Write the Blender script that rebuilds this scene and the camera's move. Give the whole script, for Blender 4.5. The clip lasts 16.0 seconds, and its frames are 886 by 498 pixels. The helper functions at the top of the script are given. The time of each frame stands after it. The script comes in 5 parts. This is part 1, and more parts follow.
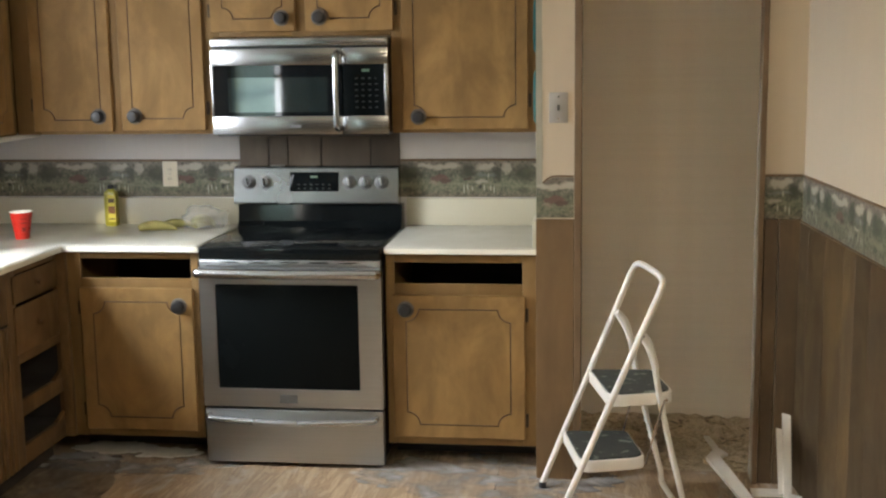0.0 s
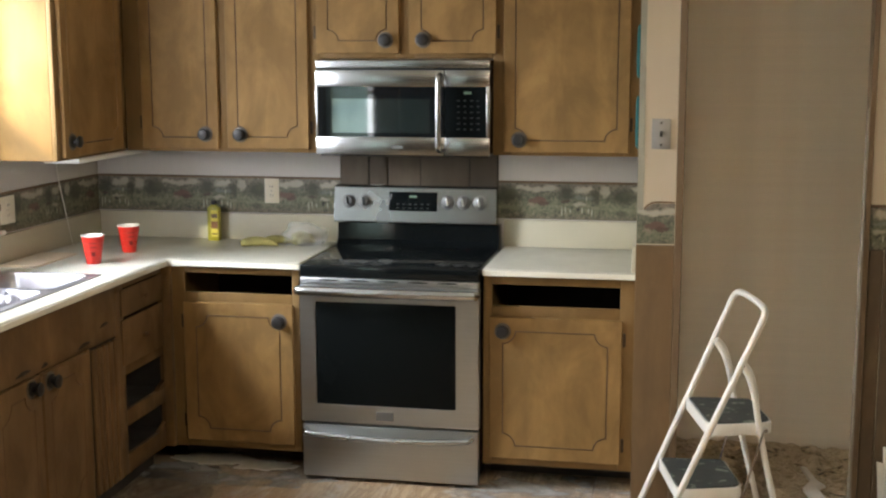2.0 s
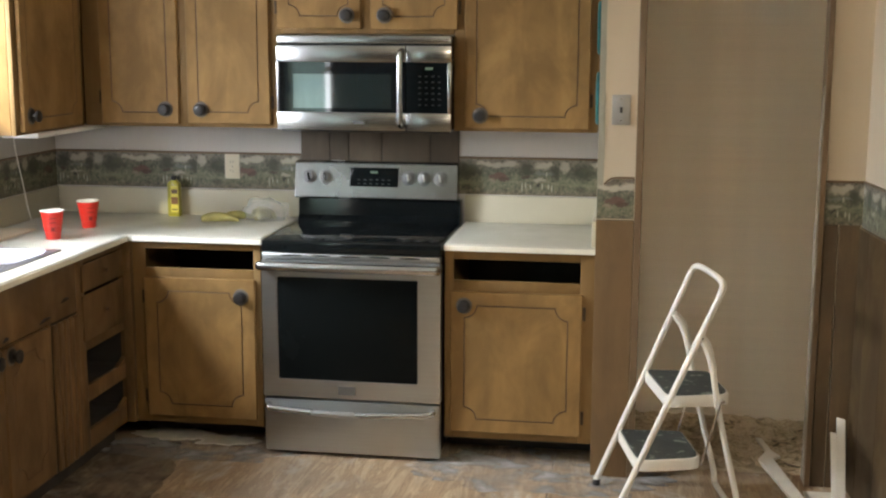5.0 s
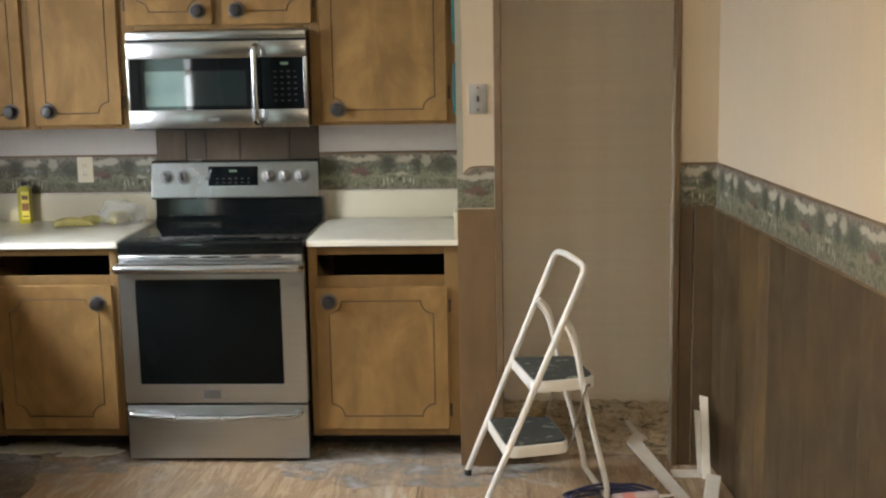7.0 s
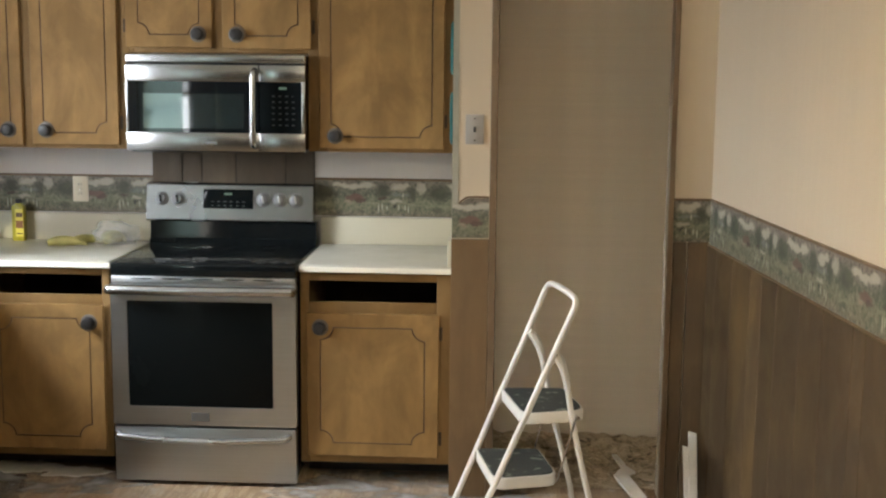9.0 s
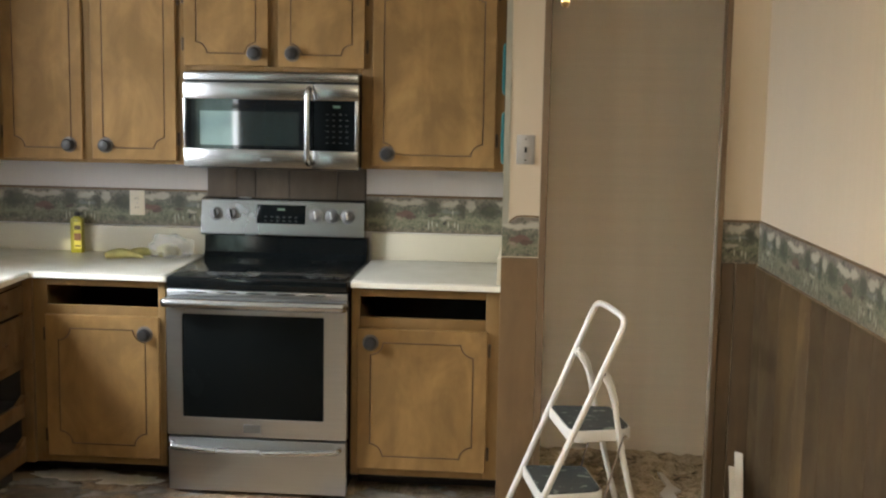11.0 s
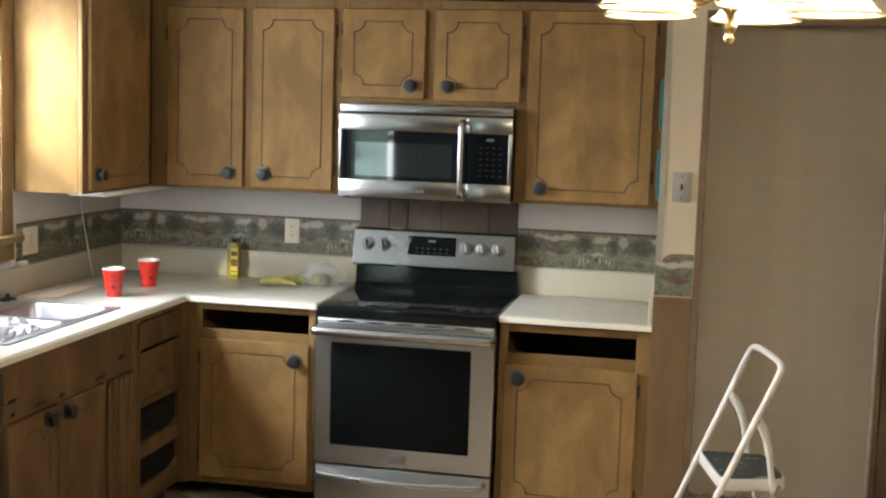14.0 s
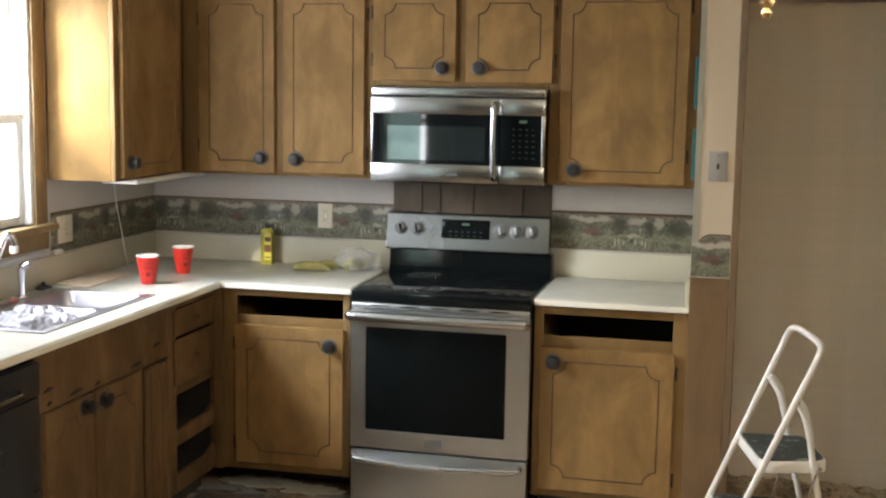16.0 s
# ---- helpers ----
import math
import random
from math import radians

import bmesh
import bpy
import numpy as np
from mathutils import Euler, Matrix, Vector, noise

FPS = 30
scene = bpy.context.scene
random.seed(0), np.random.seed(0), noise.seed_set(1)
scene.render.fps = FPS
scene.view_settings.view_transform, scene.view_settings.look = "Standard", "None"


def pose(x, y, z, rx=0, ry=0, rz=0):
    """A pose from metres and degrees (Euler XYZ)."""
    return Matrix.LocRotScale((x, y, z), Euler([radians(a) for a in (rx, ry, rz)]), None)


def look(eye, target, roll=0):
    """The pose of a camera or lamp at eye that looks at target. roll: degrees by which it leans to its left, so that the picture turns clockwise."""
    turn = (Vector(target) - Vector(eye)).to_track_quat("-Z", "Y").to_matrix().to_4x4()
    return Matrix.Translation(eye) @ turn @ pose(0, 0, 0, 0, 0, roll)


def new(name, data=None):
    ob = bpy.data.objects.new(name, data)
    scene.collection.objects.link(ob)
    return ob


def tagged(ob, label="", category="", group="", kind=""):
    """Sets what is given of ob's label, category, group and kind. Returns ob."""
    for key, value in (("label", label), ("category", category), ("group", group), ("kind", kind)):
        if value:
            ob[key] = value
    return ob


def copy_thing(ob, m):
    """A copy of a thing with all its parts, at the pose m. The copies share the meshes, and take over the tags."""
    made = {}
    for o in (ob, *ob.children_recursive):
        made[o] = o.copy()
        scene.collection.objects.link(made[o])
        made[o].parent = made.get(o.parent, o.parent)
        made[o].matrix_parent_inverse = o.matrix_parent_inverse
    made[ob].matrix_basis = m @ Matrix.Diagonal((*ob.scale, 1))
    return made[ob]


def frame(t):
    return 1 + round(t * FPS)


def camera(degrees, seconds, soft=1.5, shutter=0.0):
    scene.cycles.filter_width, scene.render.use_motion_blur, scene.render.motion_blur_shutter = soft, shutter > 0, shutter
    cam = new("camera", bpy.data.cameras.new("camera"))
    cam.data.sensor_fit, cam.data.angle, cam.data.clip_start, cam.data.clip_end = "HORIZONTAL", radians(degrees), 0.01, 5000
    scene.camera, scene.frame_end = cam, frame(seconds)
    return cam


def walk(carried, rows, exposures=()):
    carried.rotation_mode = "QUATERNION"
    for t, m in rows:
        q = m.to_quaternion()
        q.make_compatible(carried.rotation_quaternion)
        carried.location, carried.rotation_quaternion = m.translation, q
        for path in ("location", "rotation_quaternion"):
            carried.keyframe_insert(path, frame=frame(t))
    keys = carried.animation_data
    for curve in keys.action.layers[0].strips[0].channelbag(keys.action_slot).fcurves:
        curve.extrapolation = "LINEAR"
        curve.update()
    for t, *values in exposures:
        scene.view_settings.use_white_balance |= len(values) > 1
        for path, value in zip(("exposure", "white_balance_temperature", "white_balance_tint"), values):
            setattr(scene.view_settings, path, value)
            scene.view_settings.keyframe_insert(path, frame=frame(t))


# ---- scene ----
cam = camera(39.5, 16.0, soft=2.2)
PATH = [
    (0, (1.256, -5.475, 1.726), (1.002, -3.518, 1.401), -0.8),
    (0.5, (1.236, -5.472, 1.757), (0.936, -3.518, 1.448), -0.1),
    (1, (1.216, -5.494, 1.758), (0.885, -3.533, 1.546), 1.0),
    (1.5, (1.214, -5.504, 1.756), (0.905, -3.539, 1.551), 0.7),
    (2, (1.18, -5.516, 1.775), (0.8, -3.576, 1.469), -0.1),
    (2.5, (1.176, -5.506, 1.76), (0.793, -3.582, 1.372), -0.4),
    (3, (1.167, -5.501, 1.769), (0.739, -3.582, 1.402), -1.0),
    (3.5, (1.165, -5.5, 1.75), (0.695, -3.577, 1.465), -1.7),
    (4, (1.164, -5.513, 1.751), (0.714, -3.587, 1.452), -1.0),
    (4.5, (1.153, -5.531, 1.764), (0.735, -3.606, 1.417), 0.0),
    (5, (1.158, -5.551, 1.765), (0.851, -3.604, 1.425), 0.2),
    (5.2, (1.176, -5.546, 1.766), (0.92, -3.592, 1.429), -0.4),
    (7.3, (1.207, -5.514, 1.708), (1.101, -3.544, 1.377), -1.0),
    (7.5, (1.205, -5.517, 1.716), (1.089, -3.543, 1.418), -0.7),
    (8, (1.203, -5.521, 1.722), (1.092, -3.548, 1.416), 0.5),
    (8.5, (1.2, -5.52, 1.714), (1.108, -3.543, 1.424), 0.5),
    (9, (1.203, -5.522, 1.718), (1.108, -3.545, 1.429), 0.6),
    (11.3, (1.168, -5.589, 1.763), (0.991, -3.615, 1.496), 0.7),
    (11.5, (1.17, -5.586, 1.758), (0.964, -3.612, 1.513), 0.0),
    (12, (1.165, -5.586, 1.759), (0.908, -3.619, 1.507), 0.8),
    (12.5, (1.158, -5.584, 1.761), (0.854, -3.62, 1.533), 0.8),
    (13, (1.163, -5.552, 1.763), (0.817, -3.597, 1.526), 0.3),
    (13.5, (1.165, -5.551, 1.762), (0.787, -3.6, 1.532), 0.3),
    (14, (1.164, -5.548, 1.765), (0.76, -3.602, 1.536), 1.8),
    (14.5, (1.164, -5.55, 1.768), (0.74, -3.61, 1.532), 1.2),
    (15, (1.168, -5.556, 1.765), (0.723, -3.621, 1.524), 0.7),
    (15.5, (1.166, -5.54, 1.765), (0.688, -3.615, 1.508), 1.0),
    (16, (1.16, -5.516, 1.764), (0.703, -3.586, 1.506), 0.9),
]
walk(cam, [(t, look(eye, target, roll)) for t, eye, target, roll in PATH], [(0, 1.0, 6230, 10), (16, 1.0, 6230, 10)])

# ---- world, sun, large lights, exposure ----
SUN_WAY = Vector((0.42, 0.84, -0.345)).normalized()
world = bpy.data.worlds.new("world")
scene.world = world
world.use_nodes = True
wn = world.node_tree.nodes
sky = wn.new("ShaderNodeTexSky")
sky.sky_type = "NISHITA"
sky.sun_disc = False
sky.sun_elevation = math.asin(-SUN_WAY.z)
sky.sun_rotation = math.atan2(-SUN_WAY.x, -SUN_WAY.y)
wn["Background"].inputs["Strength"].default_value = 0.08
world.node_tree.links.new(sky.outputs[0], wn["Background"].inputs["Color"])

sun = new("sun", bpy.data.lights.new("sun", "SUN"))
sun.data.energy, sun.data.angle, sun.data.color = 5.0, radians(1.6), (1.0, 0.86, 0.55)
sun.matrix_world = look((-6, -9, 5), Vector((-6, -9, 5)) + SUN_WAY)


def window_light(eye, target, wide, high, power):
    """Sky light coming down through a window's opening."""
    lamp = new("window_daylight", bpy.data.lights.new("window_daylight", "AREA"))
    lamp.data.shape, lamp.data.size, lamp.data.size_y = "RECTANGLE", wide, high
    lamp.data.energy, lamp.data.color = power, (0.95, 0.97, 1.0)
    lamp.matrix_world = look(eye, target)
    return lamp


window_light((-2.70, -1.62, 2.60), (-1.15, -1.42, 0.93), 1.7, 1.4, 435)
window_light((-1.95, -1.70, 1.72), (-0.6, 0.0, 1.62), 1.2, 1.1, 66)
window_light((-1.76, -5.76, 1.50), (0.0, -5.76, 1.50), 2.1, 1.2, 38)
BULB_GLOW = 340.0


# ---- materials ----
class Nodes:
    """A node material under construction."""

    def __init__(self, name):
        self.mat = bpy.data.materials.new(name)
        self.mat.use_nodes = True
        self.tree = self.mat.node_tree
        self.bsdf = self.tree.nodes["Principled BSDF"]
        self.out = self.tree.nodes["Material Output"]

    def add(self, kind, **values):
        n = self.tree.nodes.new(kind)
        for key, value in values.items():
            n.inputs[key.replace("_", " ")].default_value = value
        return n

    def link(self, a, b):
        self.tree.links.new(a, b)

    def coords(self, scale=(1, 1, 1), spread=True):
        tc = self.add("ShaderNodeTexCoord")
        mp = self.add("ShaderNodeMapping")
        mp.inputs["Scale"].default_value = scale
        if spread:
            info = self.add("ShaderNodeObjectInfo")
            mul = self.add("ShaderNodeMath")
            mul.operation = "MULTIPLY"
            mul.inputs[1].default_value = 37.0
            self.link(info.outputs["Random"], mul.inputs[0])
            self.link(mul.outputs[0], mp.inputs["Location"])
        self.link(tc.outputs["Object"], mp.inputs["Vector"])
        return mp.outputs[0]

    def noise(self, vec, scale, detail=4.0, rough=0.55, distort=0.0):
        n = self.add("ShaderNodeTexNoise", Scale=scale, Detail=detail, Roughness=rough, Distortion=distort)
        self.link(vec, n.inputs["Vector"])
        return n.outputs[0]

    def ramp(self, fac, stops):
        r = self.add("ShaderNodeValToRGB")
        e = r.color_ramp.elements
        while len(e) < len(stops):
            e.new(0.5)
        for i, (p, c) in enumerate(stops):
            e[i].position = p
            e[i].color = (*c, 1) if len(c) == 3 else c
        self.link(fac, r.inputs[0])
        return r.outputs[0]

    def mix(self, fac, a, b, kind="MIX"):
        m = self.add("ShaderNodeMix")
        m.data_type, m.blend_type = "RGBA", kind
        for sock, v in ((m.inputs[0], fac), (m.inputs[6], a), (m.inputs[7], b)):
            if isinstance(v, (int, float)):
                sock.default_value = v
            elif isinstance(v, tuple):
                sock.default_value = (*v, 1)
            else:
                self.link(v, sock)
        return m.outputs[2]

    def bump(self, height, strength=0.2, distance=0.002):
        b = self.add("ShaderNodeBump", Strength=strength, Distance=distance)
        self.link(height, b.inputs["Height"])
        self.link(b.outputs[0], self.bsdf.inputs["Normal"])

    def finish(self, color=None, rough=0.5, metal=0.0, spec=0.5):
        if color is not None:
            if isinstance(color, tuple):
                self.bsdf.inputs["Base Color"].default_value = (*color, 1)
            else:
                self.link(color, self.bsdf.inputs["Base Color"])
        if isinstance(rough, (int, float)):
            self.bsdf.inputs["Roughness"].default_value = rough
        else:
            self.link(rough, self.bsdf.inputs["Roughness"])
        self.bsdf.inputs["Metallic"].default_value = metal
        self.bsdf.inputs["Specular IOR Level"].default_value = spec
        return self.mat


BLACK3, WHITE3 = (0, 0, 0), (1, 1, 1)


def wood(name, light, dark, axis="z", rough=0.42, stain=0.35, grain=1.0, piece=0.0, spec=0.5):
    """Sawn wood or veneer with its grain along an axis."""
    n = Nodes(name)
    long, wide = 1.6 * grain, 9.0 * grain
    scale = {"x": (long, wide, wide), "y": (wide, long, wide), "z": (wide, wide, long)}[axis]
    vec = n.coords(scale)
    broad = n.coords((2.2, 2.2, 1.4))
    figure = n.noise(vec, 1.0, 6, 0.62, 0.6)
    fine = n.noise(vec, 7.0, 3, 0.6)
    blotch = n.noise(broad, 2.3, 5, 0.62, 0.5)
    col = n.ramp(figure, [(0.28, dark), (0.52, tuple(0.5 * (a + b) for a, b in zip(light, dark))), (0.74, light)])
    col = n.mix(n.ramp(fine, [(0.35, (0.75,) * 3), (0.65, WHITE3)]), n.mix(0.16, col, dark), col)
    info = n.add("ShaderNodeObjectInfo")
    tone = n.ramp(info.outputs["Random"], [(0.0, tuple(0.55 * c for c in dark)), (0.5, dark), (1.0, tuple(1.3 * c for c in light))])
    col = n.mix(0.5 * piece, col, tone)
    worn = n.ramp(blotch, [(0.38, (stain,) * 3), (0.62, BLACK3)])
    col = n.mix(worn, col, tuple(0.62 * c for c in dark))
    n.bump(fine, 0.12, 0.001)
    r = n.ramp(blotch, [(0.3, (rough + 0.14,) * 3), (0.7, (rough - 0.06,) * 3)])
    return n.finish(col, r, 0.0, spec)


def plain(name, color, rough=0.5, metal=0.0, vary=0.12, size=6.0, relief=0.05, spec=0.5):
    """Paint, plastic or metal with slight unevenness at two scales."""
    n = Nodes(name)
    vec = n.coords()
    big = n.noise(vec, size, 4)
    small = n.noise(vec, size * 14, 3)
    lo = tuple(c * (1 - vary) for c in color)
    hi = tuple(min(1, c * (1 + vary * 0.6)) for c in color)
    col = n.mix(big, lo, hi)
    col = n.mix(n.ramp(small, [(0.3, (0.12,) * 3), (0.6, BLACK3)]), col, lo)
    if relief:
        n.bump(small, relief, 0.001)
    r = n.ramp(big, [(0.3, (min(1, rough * 1.2),) * 3), (0.7, (rough * 0.85,) * 3)])
    return n.finish(col, r, metal, spec)


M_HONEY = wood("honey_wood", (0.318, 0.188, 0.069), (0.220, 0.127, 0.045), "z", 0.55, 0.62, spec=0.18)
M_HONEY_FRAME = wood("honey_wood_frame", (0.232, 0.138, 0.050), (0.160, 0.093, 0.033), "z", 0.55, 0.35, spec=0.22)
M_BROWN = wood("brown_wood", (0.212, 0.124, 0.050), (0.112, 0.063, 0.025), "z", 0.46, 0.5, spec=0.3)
M_GROOVE = plain("dark_groove_stain", (0.12, 0.066, 0.028), 0.6)
M_PANEL = wood("dark_panelling", (0.235, 0.141, 0.050), (0.064, 0.039, 0.015), "z", 0.48, 0.5, 1.3, 1.5)
M_PANEL_GREY = wood("grey_panelling", (0.14, 0.102, 0.064), (0.068, 0.050, 0.032), "z", 0.5, 0.35, 1.6, 1.0)
M_STUB = wood("orange_brown_panel", (0.198, 0.117, 0.050), (0.128, 0.074, 0.031), "z", 0.45, 0.3)
M_PIER = wood("dark_brown_panel", (0.150, 0.096, 0.046), (0.080, 0.051, 0.025), "z", 0.48, 0.4)
M_TRIM = wood("trim_wood", (0.20, 0.127, 0.066), (0.12, 0.074, 0.038), "z", 0.42, 0.3)
M_CASING = wood("window_casing_wood", (0.31, 0.200, 0.085), (0.21, 0.130, 0.052), "z", 0.42, 0.25)
M_TOE = plain("dark_toe_kick", (0.042, 0.034, 0.027), 0.7)
# Near-black, not wood brown: the shade inside the cabinets is put into this colour.
M_INSIDE_SHADE = plain("shade_dark_inside", (0.018, 0.016, 0.014), 0.8)
M_KNOB = plain("blackened_iron", (0.045, 0.043, 0.042), 0.42, 0.7, 0.3, 60)
M_IRON = plain("old_brass_hinge", (0.06, 0.038, 0.02), 0.5, 0.6, 0.3, 60)
M_LAMINATE = plain("cream_laminate", (0.48, 0.462, 0.39), 0.34, 0, 0.05, 9, 0.02)
M_LAM_FRONT = plain("pale_laminate_edge", (0.76, 0.73, 0.62), 0.35, 0, 0.06, 7, 0.02)
M_LAM_EDGE = plain("yellowed_laminate", (0.49, 0.455, 0.345), 0.38, 0, 0.08, 5, 0.03)
M_WHITE = plain("white_plastic", (0.74, 0.72, 0.68), 0.4, 0, 0.05, 12)
M_IVORY = plain("ivory_plastic", (0.66, 0.6, 0.47), 0.42, 0, 0.06, 12)
M_PLATE = plain("grey_switch_plate", (0.33, 0.315, 0.295), 0.45, 0.2, 0.08, 20)
M_BLACKGLASS = plain("black_glass", (0.006, 0.0075, 0.008), 0.04, 0, 0.1, 4, 0.0, 0.10)
M_OVEN = plain("oven_window_glass", (0.005, 0.006, 0.006), 0.24, 0, 0.2, 5, 0.0, 0.05)
M_COOKTOP = plain("ceramic_cooktop_glass", (0.006, 0.0075, 0.008), 0.07, 0, 0.1, 4, 0.0, 0.32)
M_ROSETTE = plain("worn_bronze_rosette", (0.125, 0.102, 0.080), 0.5, 0.3, 0.35, 70)
M_NEAR_BLACK = plain("near_black_brown", (0.030, 0.019, 0.012), 0.65, 0, 0.3, 60)
M_BEZEL = plain("black_bezel_glass", (0.006, 0.007, 0.008), 0.03, 0, 0.1, 4, 0.0, 0.5)
M_DIAL = plain("satin_dial", (0.20, 0.20, 0.197), 0.42, 0.8, 0.08, 30)
M_BLACK = plain("black_enamel", (0.012, 0.012, 0.014), 0.22, 0, 0.15, 8, 0.02)
M_RUBBER = plain("black_rubber", (0.02, 0.02, 0.022), 0.75)
M_CHROME = plain("chrome", (0.78, 0.78, 0.8), 0.12, 1.0, 0.05, 14, 0.0)
M_BRASS = plain("antique_brass", (0.66, 0.50, 0.25), 0.22, 1.0, 0.15, 20)


def spotted_tread():
    n = Nodes("paint_spotted_tread")
    vec = n.coords((1, 1, 1), False)
    scuff = n.noise(vec, 26, 4)
    spots = n.noise(vec, 26, 3, 0.5)
    col = n.mix(scuff, (0.020, 0.023, 0.021), (0.052, 0.056, 0.050))
    col = n.mix(n.ramp(spots, [(0.61, BLACK3), (0.66, (0.9,) * 3)]), col, (0.23, 0.25, 0.20))
    n.bump(n.noise(vec, 300, 2), 0.4, 0.001)
    return n.finish(col, 0.6)


M_TREAD = spotted_tread()
M_LADDER = plain("white_ladder_enamel", (0.74, 0.70, 0.63), 0.35, 0, 0.12, 14, 0.05)
M_RED = plain("red_cup_plastic", (0.55, 0.026, 0.017), 0.3, 0, 0.14, 14, 0.0)
M_CUPMARK = plain("dark_red_print", (0.20, 0.012, 0.010), 0.4)
M_CUPIN = plain("white_cup_lining", (0.82, 0.8, 0.78), 0.35, 0, 0.03)
M_YELLOW = plain("yellow_bottle", (0.31, 0.28, 0.028), 0.30, 0, 0.3, 20)
M_LABEL = plain("dark_bottle_label", (0.10, 0.06, 0.02), 0.5, 0, 0.3, 60)
M_SQUASH = plain("yellow_squash_skin", (0.44, 0.40, 0.14), 0.4, 0, 0.55, 26)
M_TURQ = plain("turquoise_fabric", (0.018, 0.13, 0.135), 0.7, 0, 0.2, 40, 0.2)
M_STICK = plain("white_painted_wood", (0.68, 0.64, 0.57), 0.5, 0, 0.15, 16, 0.15)
M_CABLE = plain("dark_blue_cable", (0.03, 0.035, 0.10), 0.45)
M_TUBE = plain("caulk_tube_card", (0.42, 0.33, 0.30), 0.5, 0, 0.2, 30)
M_CEIL = plain("ceiling_paint", (0.72, 0.69, 0.63), 0.8, 0, 0.06, 5, 0.3)
M_GUM = plain("torn_vinyl", (0.70, 0.66, 0.57), 0.55, 0, 0.30, 22, 0.3)
M_VALANCE = plain("brown_valance_cloth", (0.16, 0.10, 0.06), 0.85, 0, 0.3, 25, 0.2)
M_VINYL = plain("white_window_vinyl", (0.78, 0.78, 0.76), 0.4, 0, 0.04)
M_DISH = plain("dark_dishwasher_front", (0.03, 0.031, 0.034), 0.3, 0.2, 0.15, 8)


def steel(name, axis, tone=1.0, rough=0.26):
    n = Nodes(name)
    scale = {"x": (2, 260, 260), "z": (260, 260, 2)}[axis]
    vec = n.coords(scale)
    lines = n.noise(vec, 1.0, 2, 0.5)
    smear = n.noise(n.coords((3, 3, 3)), 1.5, 4)
    col = n.mix(lines, tuple(tone * c for c in (0.45, 0.462, 0.462)), tuple(tone * c for c in (0.555, 0.568, 0.568)))
    col = n.mix(n.ramp(smear, [(0.4, (0.25,) * 3), (0.7, BLACK3)]), col, tuple(tone * c for c in (0.39, 0.40, 0.40)))
    n.bump(lines, 0.04, 0.0005)
    r = n.mix(smear, (rough,) * 3, (rough + 0.12,) * 3)
    return n.finish(col, r, 1.0)


M_STEEL = steel("brushed_steel", "x")
M_STEEL_PANEL = steel("control_panel_steel", "x", 0.74, 0.20)
M_STEEL_DARK = steel("smooth_grey_steel", "x", 0.82, 0.19)
M_BAR = plain("polished_steel_bar", (0.56, 0.57, 0.58), 0.24, 1.0, 0.04, 2, 0.0)
M_SINK = plain("sink_steel", (0.50, 0.49, 0.53), 0.36, 1.0, 0.12, 12, 0.02)


def wallpaper(name, light, dark):
    n = Nodes(name)
    weave = n.noise(n.coords((420, 420, 60), False), 1.0, 2)
    broad = n.noise(n.coords((1, 1, 1), False), 1.4, 4)
    stripe = n.noise(n.coords((38, 38, 1.5), False), 1.0, 3)
    col = n.mix(broad, dark, light)
    col = n.mix(n.ramp(stripe, [(0.42, (0.22,) * 3), (0.6, BLACK3)]), col, dark)
    n.bump(weave, 0.1, 0.001)
    return n.finish(col, 0.7)


M_PAPER = wallpaper("cream_wallpaper", (0.585, 0.49, 0.365), (0.515, 0.428, 0.312))
M_BACKPAPER = wallpaper("pale_wall_paint", (0.60, 0.57, 0.545), (0.52, 0.495, 0.475))


def wallboard():
    """Bare tan board: soft upright bands, faint cross lines, a few scuffs."""
    n = Nodes("tan_wallboard")
    bands = n.noise(n.coords((5.5, 1, 0.12), False), 1.0, 2, 0.4)
    cross = n.noise(n.coords((0.6, 1, 34), False), 1.0, 3)
    grit = n.noise(n.coords((1, 1, 1), False), 160, 2)
    scuff = n.noise(n.coords((1, 1, 1.6), False), 9, 5, 0.6, 0.6)
    col = n.ramp(bands, [(0.32, (0.75, 0.67, 0.55)), (0.52, (0.79, 0.715, 0.595)), (0.68, (0.84, 0.765, 0.645))])
    col = n.mix(n.ramp(cross, [(0.40, (0.14,) * 3), (0.58, BLACK3)]), col, (0.64, 0.565, 0.455))
    col = n.mix(n.ramp(scuff, [(0.70, BLACK3), (0.74, (0.5,) * 3)]), col, (0.50, 0.43, 0.34))
    n.bump(grit, 0.15, 0.001)
    return n.finish(col, 0.75)


M_BOARD = wallboard()


